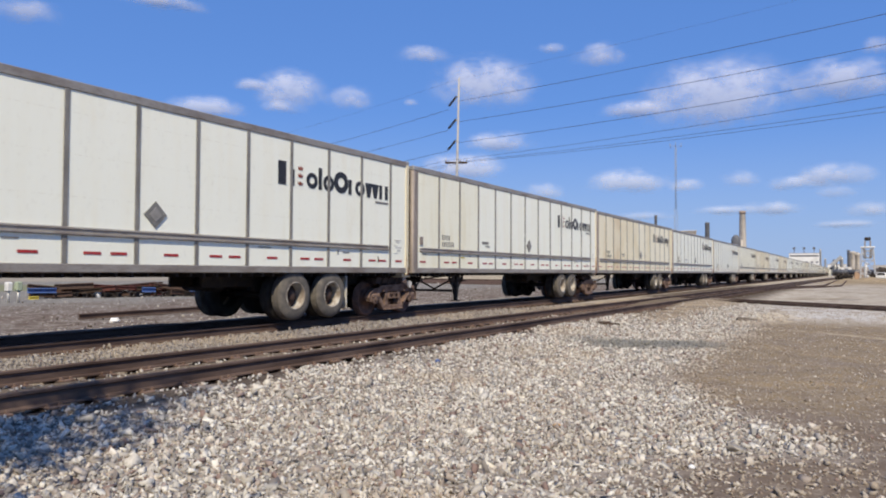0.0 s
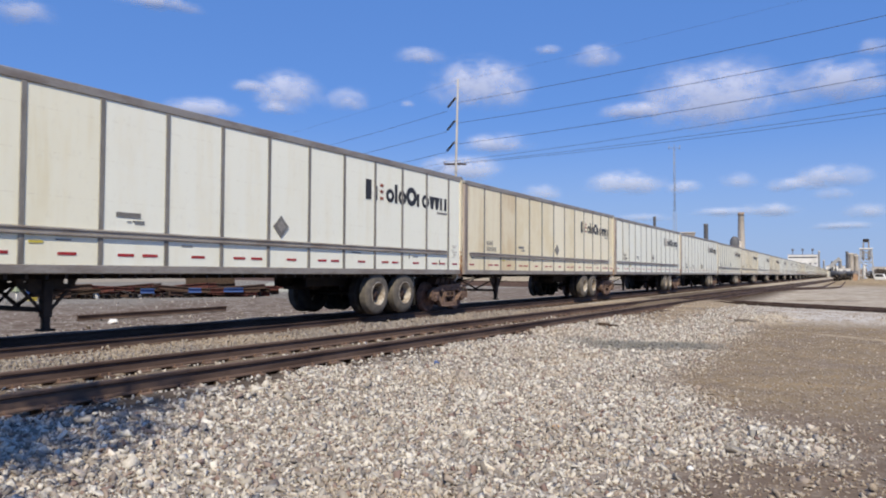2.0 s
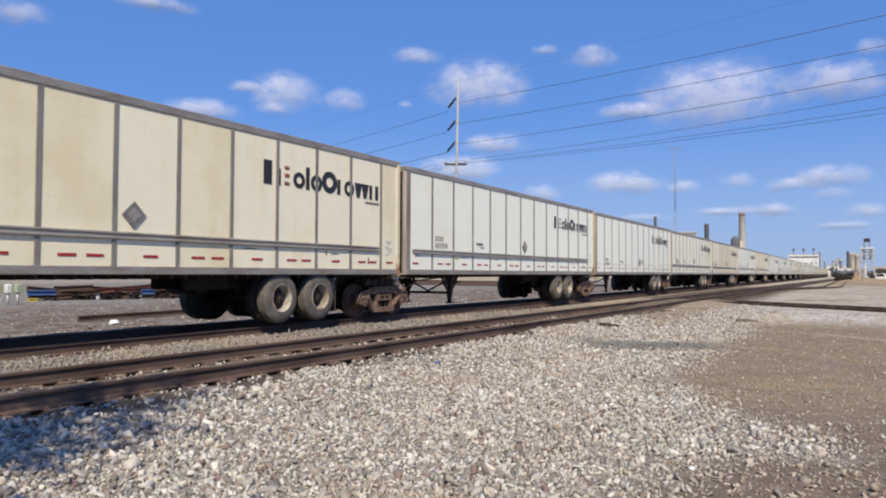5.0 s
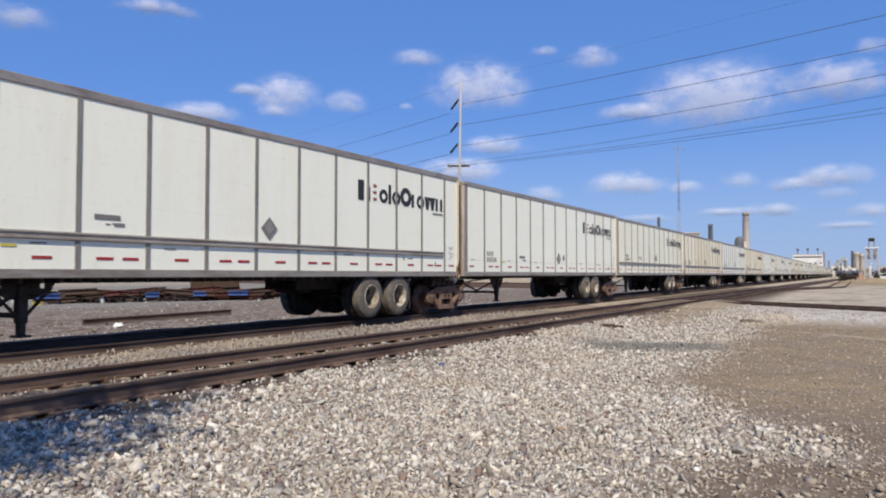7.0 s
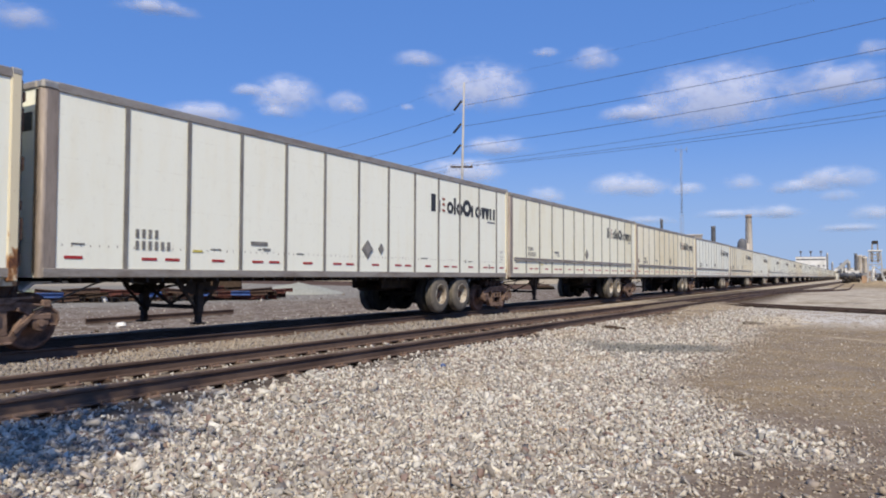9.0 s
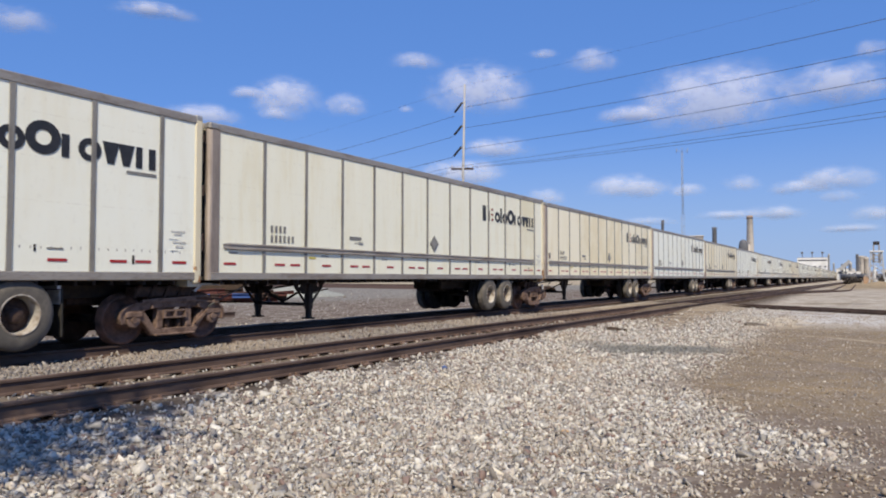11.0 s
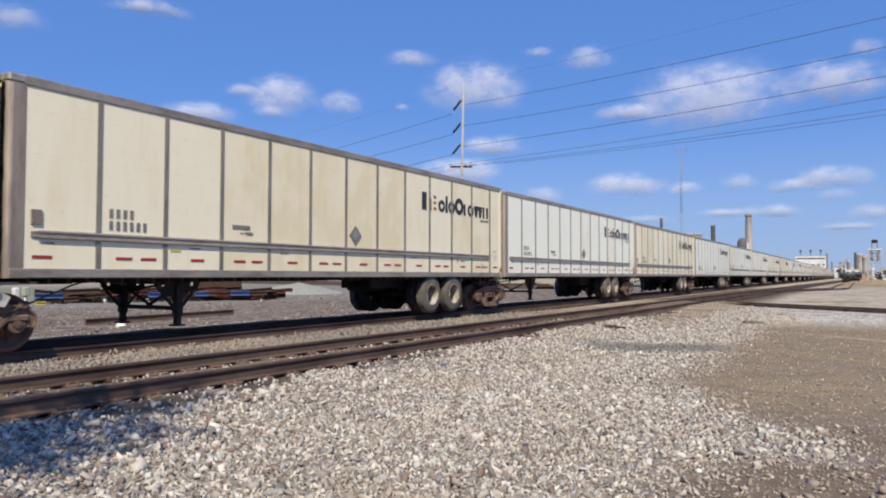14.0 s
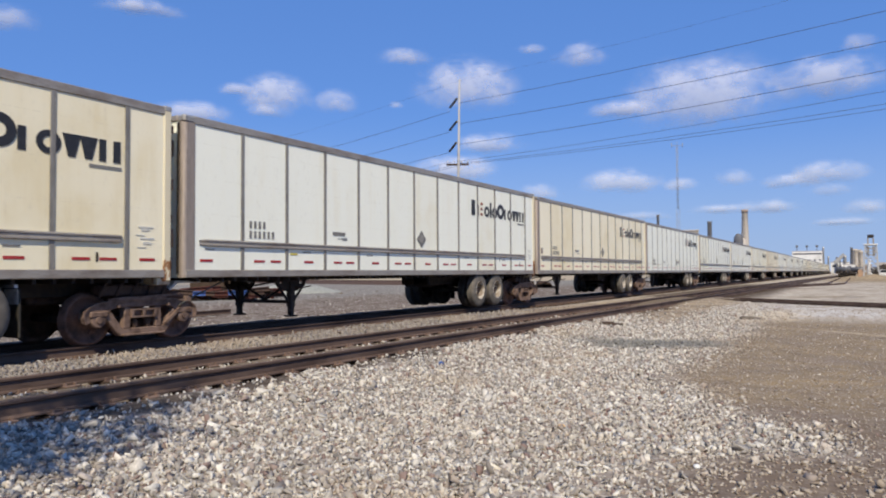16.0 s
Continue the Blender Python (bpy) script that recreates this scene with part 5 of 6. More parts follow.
def block(name, az, dist, width, depth, top, material, label, category, bits=0):
    """A far building: walls, roof slab with a parapet, door and roof boxes."""
    p = bearing(az, dist)
    t = empty(name, Matrix.Translation(p) @ pose(0, 0, 0, 0, 0, az), label, category)
    part("wall", box(BM(), -depth / 2, depth / 2, -width / 2, width / 2, -0.3, top - 0.3), material, t)
    part("roof", box(BM(), -depth / 2 - 0.15, depth / 2 + 0.15, -width / 2 - 0.15, width / 2 + 0.15, top - 0.3, top, 0.05), M_CONCRETE, t)
    n = max(1, int(width / 3))
    for k in range(n):
        y = -width / 2 + width * (k + 0.5) / n
        part("window", box(BM(), -depth / 2 - 0.06, -depth / 2 + 0.1, y - 0.7, y + 0.7, top * 0.55, top * 0.55 + 1.2), M_DARKSTACK, t)
    for k in range(bits):
        y = -width / 2 + width * (k + 0.5) / bits
        bm = box(BM(), -0.3, 0.3, y - 0.25, y + 0.25, top, top + 3.0)
        box(bm, -0.8, 0.8, y - 0.85, y + 0.85, top + 3.0, top + 4.5, 0.1)
        part("roof_vent", bm, M_DARKSTACK, t, "dark roof vent tower")
    if bits:
        part("window_band", box(BM(), -depth / 2 - 0.08, -depth / 2 + 0.1, -width / 2 + 0.5, width / 2 - 0.5, top - 2.6, top - 1.5), M_DARKSTACK, t)


block("mill_building", 3.05, 600, 20, 14, rise(1.40, 600), M_WHITEWALL, "long white mill building with three dark roof vents", "building", 3)
block("head_house", 10.98, 200, 4.6, 4, rise(3.13, 200), M_RAILING, "grey head house with a flat roof", "building")
block("silo_block", 0.03, 420, 4.8, 5, rise(1.45, 420), M_CONCRETE, "pale concrete silo block on the skyline", "building")
block("plant_building", 1.0, 450, 9, 8, rise(0.62, 450), M_WHITEWALL, "low pale plant building", "building")
block("plant_building", -0.45, 450, 7, 8, rise(0.42, 450), M_RIMBROWN, "low brown plant building", "building")
block("plant_building", -1.9, 480, 12, 8, rise(0.55, 480), M_CONCRETE, "low tan plant building", "building")
stack("smokestack", 0.29, 410, 1.62, 0.7, 0.6, M_DARKSTACK, "thin dark steel smokestack")
stack("smokestack", 2.02, 420, 1.68, 0.5, 0.45, M_GALV, "thin grey steel vent stack")
stack("smokestack", 0.70, 430, 1.05, 0.8, 0.7, M_GALV, "short grey process column")


def yard_tower():
    d = 185
    p = bearing(-0.86, d)
    top, deck = rise(2.47, d), rise(1.74, d)
    t = empty("lattice_tower", Matrix.Translation(p), "white lattice yard tower with a dark capped head", "tower")
    w0, w1 = 1.5, 1.05
    for i in range(4):
        a = math.pi / 4 + i * math.pi / 2
        b = a + math.pi / 2
        bm = BM()
        beam(bm, (w0 * math.cos(a) * 1.4, w0 * math.sin(a) * 1.4, 0), (w1 * math.cos(a) * 1.4, w1 * math.sin(a) * 1.4, deck), 0.24)
        part("leg", bm, M_GALV, t)
        bm = BM()
        n = 5
        for k in range(n):
            f0, f1 = k / n, (k + 1) / n
            r0, r1 = (w0 + (w1 - w0) * f0) * 1.4, (w0 + (w1 - w0) * f1) * 1.4
            for q0, q1 in ((a, b), (b, a)):
                beam(bm, (r0 * math.cos(q0), r0 * math.sin(q0), f0 * deck), (r1 * math.cos(q1), r1 * math.sin(q1), f1 * deck), 0.11)
            beam(bm, (r1 * math.cos(a), r1 * math.sin(a), f1 * deck), (r1 * math.cos(b), r1 * math.sin(b), f1 * deck), 0.13)
        part("bracing", bm, M_GALV, t)
    part("platform", box(BM(), -1.35, 1.35, -1.35, 1.35, deck, deck + 0.28, 0.03), M_WHITEWALL, t, "white platform")
    for s in (-1, 1):
        part("tier_panel", box(BM(), -0.95, 0.95, *sorted((s * 0.34, s * 0.85)), deck - 2.3, deck - 0.25, 0.04), M_RAILING, t, "grey panel under the platform")
        part("head_post", box(BM(), -0.5, 0.5, *sorted((s * 0.38, s * 0.66)), deck + 0.28, top - 0.75, 0.04), M_RAILING, t, "grey side of the head")
    part("head", box(BM(), -0.6, 0.6, -0.62, 0.62, top - 0.75, top, 0.15), M_BLACK, t, "dark cap on the head")
    bm = BM()
    rod(bm, (-1.2, 0.55, 0), (-0.9, 0.35, deck * 0.55), 0.30, segs=12)
    part("pipe", bm, M_WHITEWALL, t, "pale riser pipe")
    part("cabinet", box(BM(), -1.9, -0.9, 1.7, 2.6, 0, 1.7, 0.05), M_EARTHTAN, t, "orange-brown equipment cabinet")


yard_tower()


def tank_wagon(az, d):
    p = bearing(az, d)
    t = empty("tank_wagon", Matrix.Translation(p + Vector((0, 0, 0.3))) @ pose(0, 0, 0, 0, 0, 55), "dark tank wagon parked in the far yard", "wagon", "parked wagons")
    bm = BM()
    turned(bm, [(-2.9, 0.001), (-2.85, 0.6), (-2.6, 1.0), (2.6, 1.0), (2.85, 0.6), (2.9, 0.001)], "x", 20, (0, 0, 1.75))
    part("tank", bm, M_DARKSTACK, t)
    part("sill", box(BM(), -3.2, 3.2, -0.9, 0.9, 0.6, 0.8), M_BLACK, t)
    part("dome", turned(BM(), [(2.7, 0.35), (3.0, 0.33), (3.05, 0.001)], "z", 14), M_BLACK, t)
    for x in (-2.3, -1.3, 1.3, 2.3):
        part("wheelset_far", turned(BM(), [(-0.8, 0.42), (-0.7, 0.42), (-0.7, 0.1), (0.7, 0.1), (0.7, 0.42), (0.8, 0.42)], "y", 18, (x, 0, 0.42)), M_HUB, t)


tank_wagon(0.80, 340)
tank_wagon(0.05, 345)
tank_wagon(-1.30, 330)
block("plant_shed", -0.30, 300, 1.6, 2, rise(0.15, 300), M_EARTHTAN, "small tan shed in the far yard", "shed")
block("plant_shed", 0.45, 380, 5.0, 4, rise(0.45, 380), M_WHITEWALL, "small white shed in the far yard", "shed")
block("plant_shed", -1.75, 350, 4.0, 4, rise(0.30, 350), M_RAILING, "grey shed in the far yard", "shed")


def conveyor(az0, el0, az1, el1, d):
    """A sloping covered conveyor on trestle legs."""
    a, b = bearing(az0, d, rise(el0, d)), bearing(az1, d, rise(el1, d))
    t = empty("conveyor", Matrix.Identity(4), "grey covered conveyor rising to the silos", "conveyor")
    part("gallery", beam(BM(), a, b, 1.6, 1.8), M_GALV, t)
    for k in range(3):
        q = a.lerp(b, 0.2 + 0.35 * k)
        part("trestle", rod(BM(), (q.x, q.y, 0), q, 0.35, 0.25, 8), M_DARKSTACK, t)


conveyor(1.35, 0.55, 0.72, 1.15, 432)
stack("silo", 0.10, 415, 1.50, 1.5, 1.5, M_CONCRETE, "pale round concrete silo")
stack("silo", -0.22, 418, 1.38, 1.4, 1.4, M_CONCRETE, "pale round concrete silo")
stack("smokestack", 1.72, 440, 1.02, 0.5, 0.45, M_GALV, "thin grey steel vent stack")
stack("smokestack", 1.20, 445, 0.95, 0.6, 0.5, M_DARKSTACK, "thin dark steel smokestack")


def shrubs(name, az0, az1, d, h, n, seed, label):
    """A low thicket of bare twigs."""
    rng = np.random.default_rng(seed)
    az = np.radians(rng.uniform(az0, az1, n))
    dd = d + rng.uniform(-4, 4, n)
    top = h * (0.65 + 0.35 * np.sin(np.degrees(az) * 19 + seed) * np.sin(np.degrees(az) * 43))
    P = np.stack([dd * np.cos(az), dd * np.sin(az), rng.random(n) ** 0.8 * top], -1)
    leaf = np.array(((-1, 0, -0.6), (0.3, -0.4, 0.1), (1, 0.2, 0.5), (-0.2, 0.5, 0.2)), float)
    V = np.einsum("nij,kj->nki", turns(n, rng), leaf) * rng.uniform(0.12, 0.34, n)[:, None, None] + P[:, None, :]
    me = array_mesh(name, V.reshape(-1, 3), np.arange(n * 4).reshape(n, 4))
    me.materials.append(M_BRUSH)
    tagged(new(name, me), label, "bushes", kind="stuff")


M_BRUSH = worn("dark_twigs", (0.075, 0.062, 0.05), (0.045, 0.04, 0.036), 0.9, 0.0, 2)
shrubs("thicket", 0.12, 1.10, 172, 1.7, 1500, 3, "dark leafless thicket beside the far tracks")
shrubs("thicket", -1.28, -0.98, 172, 1.9, 700, 4, "dark leafless thicket by the yard tower")
shrubs("thicket", -2.6, -1.5, 230, 3.4, 1500, 5, "dark leafless thicket behind parked vehicles")


def pickup(az, d, turn):
    p = bearing(az, d)
    t = empty("pickup_truck", Matrix.Translation(p) @ pose(0, 0, 0, 0, 0, turn), "white pickup truck parked in the far yard", "truck", "parked trucks")
    part("body", box(BM(), -2.6, 2.6, -0.95, 0.95, 0.45, 1.05, 0.08), M_WHITEWALL, t)
    part("cab", plate(BM(), [(-1.0, 1.05), (-0.6, 1.75), (0.7, 1.75), (1.2, 1.05)], -0.85, 0.85), M_WHITEWALL, t)
    for s in (-1, 1):
        part("side_window", plate(BM(), [(-0.75, 1.12), (-0.45, 1.65), (0.6, 1.65), (0.95, 1.12)], *sorted((s * 0.86, s * 0.85))), M_INK, t)
        for x in (-1.7, 1.6):
            part("wheel", turned(BM(), [(-0.12, 0.2), (-0.12, 0.37), (0.12, 0.37), (0.12, 0.2)], "y", 16, (x, s * 0.85, 0.37)), M_TYRE_INNER, t)


pickup(-1.68, 178, 80)
pickup(-1.45, 192, 60)


# ---- yard behind the train ----
def lay_beam(name, x, y, length, w, h, turn, material, label, z=0.0, tilt=0.0):
    """An I-shaped length of steel."""
    bm = BM()
    box(bm, -length / 2, length / 2, -w / 2, w / 2, 0, h * 0.16)
    box(bm, -length / 2, length / 2, -w / 10, w / 10, h * 0.16, h * 0.84)
    box(bm, -length / 2, length / 2, -w / 2, w / 2, h * 0.84, h)
    ob = part(name, bm, material)
    ob.matrix_basis = pose(x, y, float(height(x, y)) + z, 0, tilt, turn)
    return tagged(ob, label, "scrap steel", "scrap in the yard")


OLD_RAIL = [(13.1, 19.85), (19.7, 20.7)]


def loose_rail():
    t = empty("old_rail", Matrix.Identity(4), "rusty length of old rail lying in the cinders", "rail")
    z = float(height(16, 20))
    rail(t, OLD_RAIL, z + 0.20)
    return t


loose_rail()
YR = random.Random(21)
M_SCRAP = worn("scrap_rust", (0.13, 0.050, 0.040), (0.055, 0.030, 0.030), 0.85, 0.0, 4)
for i in range(84):
    f = i / 83
    az = 58.2 - 14.5 * f + YR.uniform(-0.6, 0.6)
    d = 42.5 + 3.2 * YR.random() + 2.5 * f
    p = bearing(az, d)
    level = YR.choice((0.05, 0.14, 0.26, 0.38, 0.48))
    what = YR.choice((M_HUB, M_SCRAP, M_SCRAP, M_HUB, M_SCRAP, M_TIE))
    lay_beam("steel_beam", p.x, p.y, YR.uniform(0.9, 3.6), 0.24, YR.uniform(0.14, 0.30), az - 90 + YR.uniform(-35, 35), what, "rusty steel beam in a scrap heap", level, YR.uniform(-7, 7))
for i in range(26):
    az = 57.8 - 14.0 * i / 25 + YR.uniform(-0.25, 0.25)
    p = bearing(az, 42.4 + 2.5 * i / 25 + YR.uniform(-0.3, 0.8))
    lay_beam("support_block", p.x, p.y, YR.uniform(0.25, 0.6), 0.26, YR.uniform(0.16, 0.3), YR.uniform(0, 180), M_BLACK, "dark block under the scrap steel", 0.0)
for az, d, ln in ((58.9, 42.0, 1.3), (52.0, 42.3, 0.7), (48.7, 43.4, 0.7), (45.9, 44.2, 1.1)):
    p = bearing(az, d)
    lay_beam("steel_beam", p.x, p.y, ln, 0.3, 0.26, az - 90, M_BLUE, "blue painted steel beam in a scrap heap", 0.30)
p = bearing(59.4, 41.5)
lay_beam("steel_beam", p.x, p.y, 0.45, 0.2, 0.16, -20, M_YELLOW, "yellow painted steel piece by the scrap heap")


def scrap_bin():
    p = bearing(47.6, 56)
    t = empty("scrap_bin", Matrix.Translation((p.x, p.y, 0)) @ pose(0, 0, 0, 0, 0, -42), "brown open-topped steel scrap bin", "bin")
    for x0, x1, y0, y1 in ((-1.7, 1.7, -1.0, -0.94), (-1.7, 1.7, 0.94, 1.0), (-1.7, -1.64, -0.94, 0.94), (1.64, 1.7, -0.94, 0.94)):
        part("bin_wall", box(BM(), x0, x1, y0, y1, 0.1, 1.2), M_TIE, t)
    part("bin_floor", box(BM(), -1.64, 1.64, -0.94, 0.94, 0.0, 0.12), M_TIE, t)
    for k in range(6):
        part("rib", box(BM(), -1.6 + 0.62 * k, -1.5 + 0.62 * k, -1.08, -1.0, 0.1, 1.15), M_TIE, t)


scrap_bin()


M_PALEGREEN = worn("pale_green_paint", (0.36, 0.42, 0.30), (0.28, 0.33, 0.24), 0.7, 0.0, 6)


def marker_post(az, d):
    p = bearing(az, d)
    t = empty("switch_marker", Matrix.Translation((p.x, p.y, float(height(p.x, p.y)))), "two short posts with white and pale green boxy heads", "marker")
    part("post", rod(BM(), (0, 0, -0.1), (0, 0, 0.55), 0.06, segs=8), M_GALV, t)
    part("head", box(BM(), -0.13, 0.13, -0.13, 0.13, 0.50, 0.92, 0.04), M_WHITEWALL, t, "white boxy head")
    part("post", rod(BM(), (0.33, -0.2, -0.1), (0.33, -0.2, 0.55), 0.06, segs=8), M_GALV, t)
    part("head", box(BM(), 0.20, 0.46, -0.33, -0.07, 0.52, 0.94, 0.04), M_PALEGREEN, t, "pale green boxy head")


marker_post(60.9, 38)


def chunk(name, x, y, size, material, label, seed, flat=0.7):
    """A lump with broken corners."""
    bm = BM()
    bmesh.ops.create_icosphere(bm, subdivisions=2, radius=1.0)
    r = random.Random(seed)
    for v in bm.verts:
        v.co = Vector((v.co.x * size * r.uniform(0.8, 1.15), v.co.y * size * r.uniform(0.75, 1.0), v.co.z * size * flat * r.uniform(0.8, 1.1)))
    ob = part(name, bm, material)
    ob.matrix_basis = pose(x, y, float(height(x, y)) + size * flat * 0.55, 0, 0, r.uniform(0, 180))
    return tagged(ob, label, "debris")


chunk("white_lump", 13.2, 18.35, 0.15, M_WHITEWALL, "white plastic lump lying beside the track", 1)
chunk("white_lump", 24.4, 35.4, 0.20, M_WHITEWALL, "white plastic bucket before the scrap heap", 2, 1.3)
chunk("tan_lump", 30.5, 44.5, 0.36, M_CONCRETE, "tan concrete lump on the scrap heap", 3, 0.9)


def mound(c, rx, ry, h, material, label, seed):
    """A rounded heap with an uneven foot."""
    n = 26
    rng = np.random.default_rng(seed)
    V, F = [], []
    for j in range(10):
        f = j / 9
        for i in range(n):
            a = 2 * math.pi * i / n
            r = (1 - f) * (1 + 0.12 * math.sin(3 * a + seed) + 0.05 * rng.normal())
            V.append((c.x + rx * r * math.cos(a - 0.8), c.y + ry * r * math.sin(a - 0.8), -0.05 + h * (f ** 0.8) + 0.03 * rng.normal()))
    for j in range(9):
        for i in range(n):
            F.append((j * n + i, j * n + (i + 1) % n, (j + 1) * n + (i + 1) % n, (j + 1) * n + i))
    me = array_mesh("mound", np.array(V), np.array(F))
    me.materials.append(material)
    me.polygons.foreach_set("use_smooth", np.ones(len(F), bool))
    tagged(new("mound", me), label, "heap")


M_MOUND = worn("heap_gravel", (0.33, 0.34, 0.30), (0.22, 0.22, 0.19), 0.95, 0.0, 5, bump=0.8)
M_EARTH = worn("heap_earth", (0.36, 0.28, 0.17), (0.22, 0.17, 0.11), 0.95, 0.0, 1.2, bump=0.8)
mound(bearing(41.6, 60), 5.6, 3.2, 0.98, M_MOUND, "low heap of grey-green gravel in the yard", 4)
mound(bearing(-1.0, 150), 6.0, 4.0, 0.95, M_EARTH, "low tan earth heap by the yard tower", 5)
mound(bearing(-2.2, 130), 5.0, 4.0, 0.9, M_EARTH, "low tan earth heap by the yard tower", 6)
mound(bearing(0.25, 160), 4.0, 3.0, 0.6, M_EARTH, "low tan earth heap by the yard tower", 7)
SIDING = [(74, 30), (77, 42), (81, 55), (88, 75), (97, 100), (111, 138), (140, 215)]
track("dark far siding track on a low bank", SIDING, 0.62, 0, 1, 5, 0.0, RNG)


def siding_bank():
    """A low bank of dark cinders under the far siding."""
    bm = BM()
    rings = []
    for (x, y), (a, b) in zip(SIDING, zip(offset_line(SIDING, -2.0), offset_line(SIDING, 2.0))):
        c, e = offset_line(SIDING, -1.3)[SIDING.index((x, y))], offset_line(SIDING, 1.3)[SIDING.index((x, y))]
        rings.append([bm.verts.new((*q, z)) for q, z in ((a, -0.05), (c, 0.45), (e, 0.45), (b, -0.05))])
    for r0, r1 in zip(rings, rings[1:]):
        for i in range(3):
            bm.faces.new((r0[i], r0[i + 1], r1[i + 1], r1[i]))
    bmesh.ops.recalc_face_normals(bm, faces=bm.faces[:])
    tagged(part("siding_bank", bm, M_HUB), "low bank of dark cinders under the far siding", "bank", kind="structure")


siding_bank()


# ---- loose things on the near ground ----
M_OLDTIMBER = worn("old_timber", (0.17, 0.145, 0.12), (0.10, 0.085, 0.07), 0.9, 0.0, 6)


def plank(x, y, length, turn, material, label):
    bm = BM()
    box(bm, -length / 2, length / 2, -0.08, 0.08, 0.0, 0.06, 0.01)
    box(bm, -length / 2 + 0.05, length / 2 - 0.2, 0.03, 0.075, 0.055, 0.085, 0.006)
    ob = part("plank", bm, material)
    ob.matrix_basis = pose(x, y, float(height(x, y)) + 0.005, 4, 3, turn)
    tagged(ob, label, "plank")


plank(18.2, 5.5, 0.62, -38, M_TIE, "dark broken timber plank lying on the gravel")
plank(23.7, 2.85, 0.62, -60, M_OLDTIMBER, "grey-brown timber plank lying on the dirt")
M_ORANGETAN = worn("orange_stone", (0.52, 0.33, 0.14), (0.42, 0.26, 0.12), 0.9, 0.0, 20)
chunk("blue_scrap", 9.55, 5.55, 0.05, M_BLUE, "crumpled blue wrapper on the gravel", 7)
chunk("orange_stone", 6.75, 2.55, 0.045, M_ORANGETAN, "orange-tan stone among the gravel", 8)
chunk("white_scrap", 5.91, 1.12, 0.032, M_WHITEWALL, "white scrap lying on the gravel", 9)


# ---- unseen trees beside the walk, added to cast the shade on the gravel ----
def tree(base, seed, grow):
    r = random.Random(seed)
    t = empty("tree", Matrix.Translation(base), "unseen slim tree, dry brown leaves, added to cast shade", "tree")
    bm = BM()
    pts = [Vector((0, 0, -0.1)), Vector((0.05, 0.03, 2.5)), Vector((-0.03, 0.05, 5.0)), Vector((0.04, -0.02, 7.5)), Vector((0, 0, 9.6))]
    rad = (0.13, 0.11, 0.085, 0.05, 0.012)
    for a, b, ra, rb in zip(pts, pts[1:], rad, rad[1:]):
        rod(bm, a, b, ra, rb, 10)
    part("trunk", bm, M_TIE, t)
    leaves = []
    for i in range(int(40 * grow)):
        z = r.uniform(4.0, 8.7)
        a = r.uniform(0, 6.28)
        ln = r.uniform(0.6, 1.45) * (1.0 - 0.45 * abs(z - 7.0) / 2.6)
        bm = BM()
        s = Vector((0.02, 0.02, z))
        e = s + Vector((math.cos(a) * ln, math.sin(a) * ln, ln * 0.6))
        rod(bm, s, e, 0.028, 0.008, 6)
        for k in range(5):
            q = s.lerp(e, r.uniform(0.3, 1))
            w = q + Vector((r.uniform(-0.3, 0.3), r.uniform(-0.3, 0.3), r.uniform(0.0, 0.35)))
            rod(bm, q, w, 0.01, 0.004, 4)
            leaves += [q.lerp(w, r.random()) + Vector((r.gauss(0, 0.12), r.gauss(0, 0.12), r.gauss(0, 0.12))) for _ in range(12)]
        part("limb", bm, M_TIE, t)
    rng = np.random.default_rng(3)
    P = np.array([tuple(v) for v in leaves])
    n = len(P)
    leaf = np.array(((-1, 0, 0), (0, -0.55, 0.1), (1, 0, 0), (0, 0.55, 0.1)), float)
    V = np.einsum("nij,kj->nki", turns(n, rng), leaf) * rng.uniform(0.03, 0.072, n)[:, None, None] + P[:, None, :]
    F = np.arange(n * 4).reshape(n, 4)
    me = array_mesh("crown", V.reshape(-1, 3), F)
    me.materials.append(M_DRYLEAF)
    c = new("crown", me)
    c.parent = t


M_DRYLEAF = worn("dry_leaf", (0.16, 0.10, 0.05), (0.09, 0.06, 0.035), 0.8, 0.0, 9)
tree(Vector((-1.45, 2.78, 0)), 12, 0.9)
tree(Vector((-2.2, 3.25, 0)), 5, 0.7)


# ---- far treeline ----
def treeline():
    rng = np.random.default_rng(9)
    n = 9000
    az = np.radians(np.concatenate([rng.uniform(-14, -1.35, n // 2), rng.uniform(36, 75, n // 2)]))
    d = np.concatenate([rng.uniform(300, 360, n // 2), rng.uniform(520, 600, n // 2)])
    top = 3.0 + 1.6 * np.sin(az * 90) + 1.2 * np.sin(az * 210 + 1) + np.where(d > 450, 1.0, 0)
    z = rng.uniform(0.2, 1, n) ** 0.8 * top
    P = np.stack([d * np.cos(az), d * np.sin(az), z], -1)
    leaf = np.array(((-1, 0, -0.6), (0.3, -0.6, 0.1), (1, 0.2, 0.5), (-0.2, 0.7, 0.2)), float)
    V = np.einsum("nij,kj->nki", turns(n, rng), leaf) * rng.uniform(0.5, 1.1, n)[:, None, None] + P[:, None, :]
    me = array_mesh("far_trees", V.reshape(-1, 3), np.arange(n * 4).reshape(n, 4))
    me.materials.append(M_FARTREE)
    tagged(new("far_trees", me), "brown-grey leafless treeline on the horizon", "trees", kind="stuff")


M_FARTREE = worn("bare_twigs", (0.12, 0.095, 0.075), (0.08, 0.07, 0.06), 0.9, 0.0, 2)
treeline()


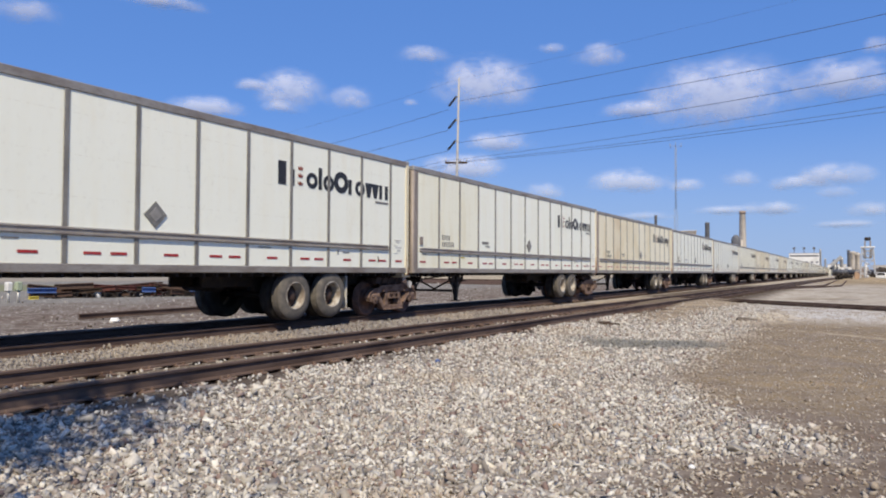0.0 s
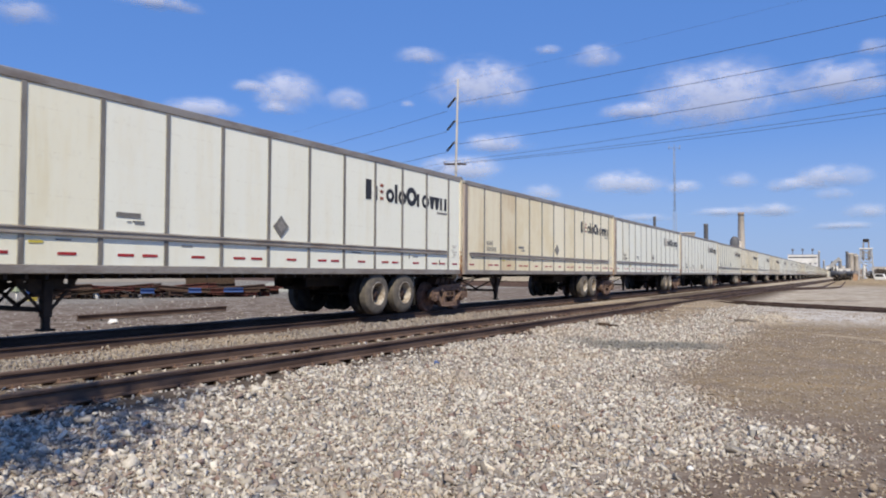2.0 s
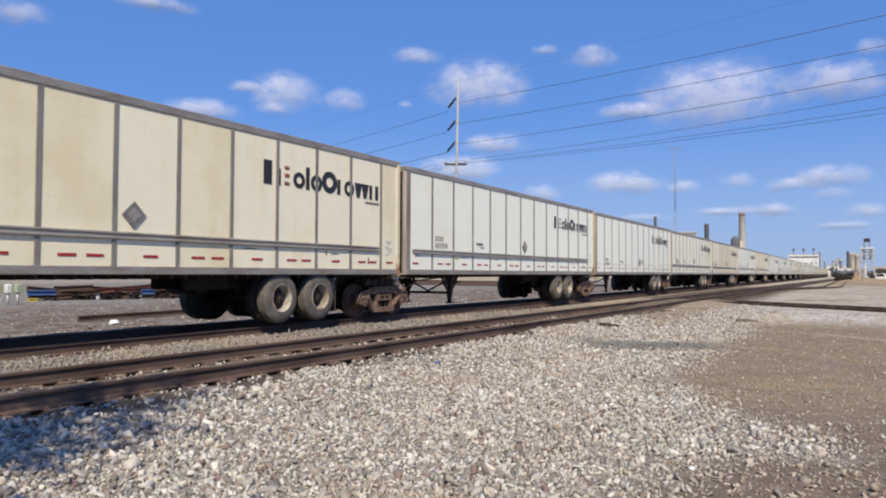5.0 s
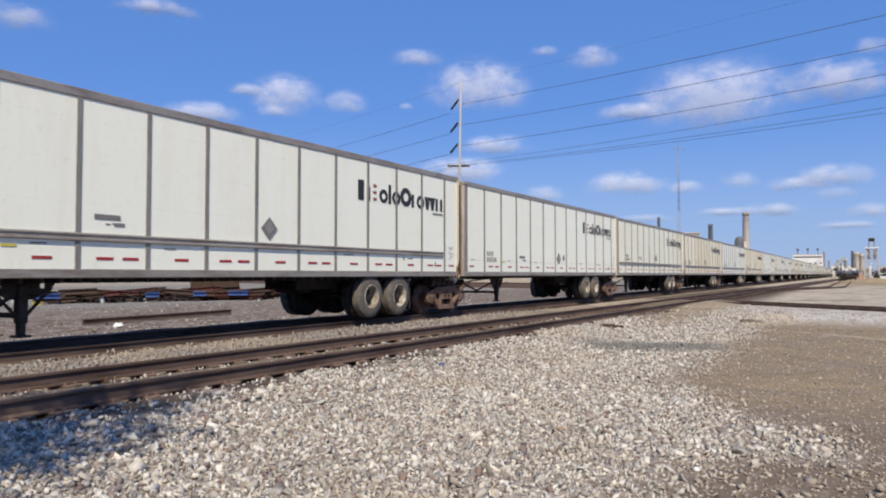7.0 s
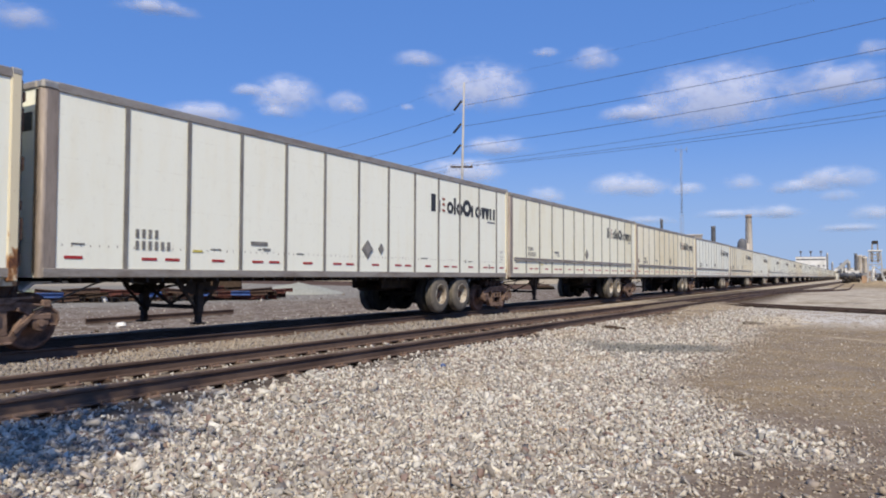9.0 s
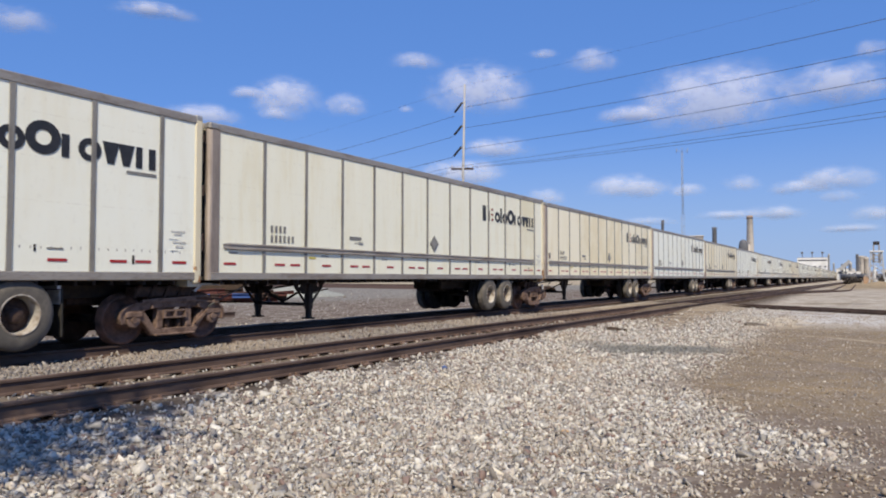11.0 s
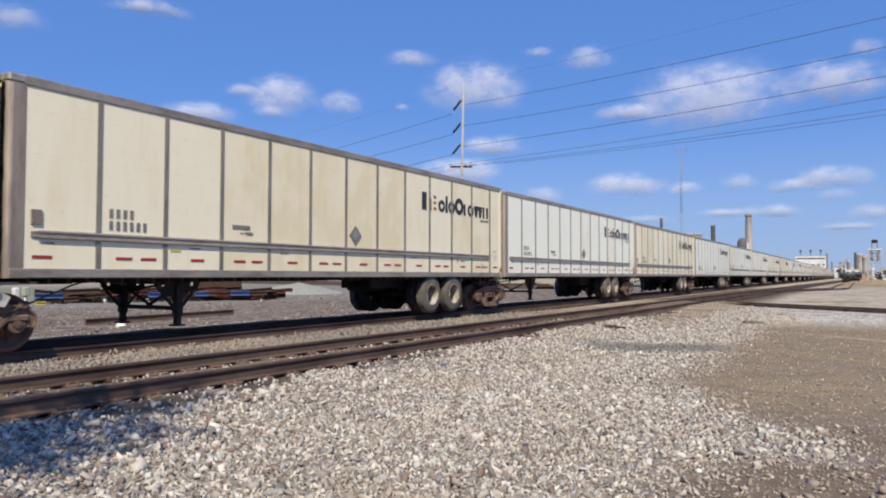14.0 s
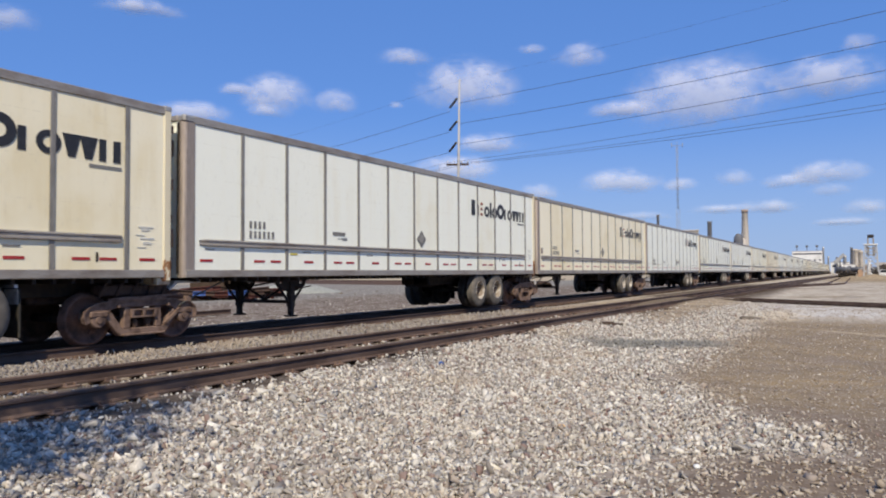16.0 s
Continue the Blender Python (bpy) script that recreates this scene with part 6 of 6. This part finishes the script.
# ---- clouds ----
def cloud_material(name, body, thick):
    m = Nodes(name)
    g = m.coords("Generated")
    gx, gy, gz = m.split(g)
    u = m.math("SUBTRACT", m.math("MULTIPLY", gx, 2.0), 1.0)
    v = m.math("ADD", m.math("SUBTRACT", m.math("MULTIPLY", gz, 2.0), 1.0), 0.22)
    v = m.math("MULTIPLY", v, m.math("ADD", 0.86, m.math("MULTIPLY", m.math("LESS_THAN", v, 0.0), 0.62)))
    r = m.math("SQRT", m.math("ADD", m.math("MULTIPLY", u, u), m.math("MULTIPLY", v, v)))
    p = shifted(m, (1, 1, 1.45))
    lump = m.noise(p, 30, 6, 0.58)
    wisp = m.noise(p, 95, 5, 0.65)
    d = m.math("ADD", m.math("SUBTRACT", body, r), m.math("MULTIPLY", m.math("SUBTRACT", lump, 0.5), 2.0))
    d = m.math("ADD", d, m.math("MULTIPLY", m.math("SUBTRACT", wisp, 0.5), 0.55))
    rim = m.ramp(r, 1.04, 0.50)
    a = m.math("MULTIPLY", m.math("MULTIPLY", m.ramp(d, -0.10, 1.15), rim), thick)
    bump = m.n("Bump", i_Height=m.math("ADD", m.math("MULTIPLY", lump, 1.0), m.math("MULTIPLY", wisp, 0.3)), i_Strength=0.35, i_Distance=0.03)
    dif = m.n("BsdfDiffuse", i_Color=(0.71, 0.70, 0.71, 1))
    m.t.links.new(bump.outputs[0], dif.inputs["Normal"])
    tra = m.n("BsdfTransparent")
    mix = m.n("MixShader")
    m.put(mix.inputs[0], a)
    m.t.links.new(tra.outputs[0], mix.inputs[1])
    m.t.links.new(dif.outputs[0], mix.inputs[2])
    out = m.t.nodes["Material Output"]
    m.t.links.new(mix.outputs[0], out.inputs["Surface"])
    return m.mat


M_CLOUD = cloud_material("cloud", 1.12, 0.47)
M_CLOUD_THIN = cloud_material("thin_cloud", 0.92, 0.40)
CLOUD_HEIGHT = 250.0
WIND = Vector((-0.487, 0.873, 0)) * 1.40
CLOUDS = []


def clouds():
    """Small fair-weather clouds in one layer: bearing, elevation, width and height in thousandths of their distance."""
    table = ((60.5, 17.5, 70, 35), (51.3, 19.3, 86, 22), (41.9, 14.0, 86, 48), (44.7, 14.1, 47, 17), (42.5, 12.6, 62, 20), (37.2, 13.5, 66, 33),
             (48.2, 12.2, 86, 29), (31.3, 16.9, 66, 26), (26.5, 14.8, 125, 69), (21.3, 17.2, 44, 15), (17.4, 16.6, 66, 33), (25.2, 10.2, 92, 28),
             (28.2, 8.3, 106, 36), (21.6, 6.4, 56, 18), (8.9, 13.1, 185, 88), (14.7, 12.4, 86, 23), (0.6, 13.3, 118, 51), (-1.6, 15.3, 39, 22),
             (15.1, 7.0, 100, 26), (11.0, 6.6, 39, 14), (7.2, 6.9, 48, 17), (1.0, 6.9, 78, 22), (3.3, 6.4, 70, 15), (0.9, 5.7, 48, 14),
             (5.0, 4.7, 75, 15), (14.1, 4.3, 70, 11), (8.2, 4.6, 78, 11), (-1.1, 4.4, 50, 15), (0.3, 3.4, 70, 9), (32.4, 13.3, 20, 12))
    for az, el, w, h in table:
        d = CLOUD_HEIGHT / math.tan(radians(el))
        s = math.hypot(d, CLOUD_HEIGHT)
        bm = BM()
        wide = w > 72
        w, h = w * 1.34 / 1000, h * (1.38 if el > 8 else 1.75) / 1000
        n = 12
        # a shallow shell, bulging towards the viewer
        grid = [[bm.verts.new((w * (i / n - 0.5), -0.12 * w * (1 - (2 * i / n - 1) ** 2) * (1 - (2 * j / n - 1) ** 2), h * (j / n - 0.5))) for j in range(n + 1)] for i in range(n + 1)]
        for i in range(n):
            for j in range(n):
                f = bm.faces.new((grid[i][j], grid[i + 1][j], grid[i + 1][j + 1], grid[i][j + 1]))
                f.smooth = True
        ob = part("cloud", bm, M_CLOUD if wide and el > 6.5 else M_CLOUD_THIN)
        p = Vector((d * math.cos(radians(az)), d * math.sin(radians(az)), CLOUD_HEIGHT + EYE[2]))
        ob.matrix_basis = Matrix.Translation(p) @ pose(0, 0, 0, 0, 0, az - 90)
        ob.scale = (s, s, s)
        tagged(ob, "small white fair-weather cloud with ragged edges", "cloud", "clouds in the sky", "structure")
        CLOUDS.append((ob, p, az))


clouds()


# ---- everything that moves ----
def motions():
    """The train rolls towards -x at a nearly steady pace, its rail wheels turn, and the clouds drift."""
    # the train runs slightly unevenly: metres ahead of the steady pace, half second by half second
    ahead = {0: 0.03, 1: -0.03, 2: 0.12, 3: -0.02, 4: 0.03, 5: -0.09, 6: -0.01, 7: -0.13, 8: -0.06, 13: 0.02, 14: 0.11, 15: -0.10, 16: 0.01, 17: -0.13, 18: 0.03,
             23: -0.03, 24: 0.05, 25: -0.09, 26: 0.05, 27: -0.07, 28: 0.05, 29: -0.07, 30: 0.09, 31: -0.09, 32: 0.10}
    for t, x in TRAIN:
        walk(t, [(s / 2, on_track(x - SPEED * s / 2 - ahead.get(s, 0.0))) for s in range(int(END * 2) + 1)])
        for w in t.children:
            if w.name.startswith("wheelset"):
                wx = w.matrix_basis.translation.x
                rows = []
                for i in range(0, int(END * 15) + 1):
                    rows.append((i / 15, pose(wx, 0, 0.42, 0, -math.degrees(SPEED * i / 15 / 0.42) % 360, 0)))
                walk(w, rows)
    for c, p, az in CLOUDS:
        walk(c, [(s, pose(*(p + WIND * s), 0, 0, az - 90)) for s in (0, 8, END)])


motions()
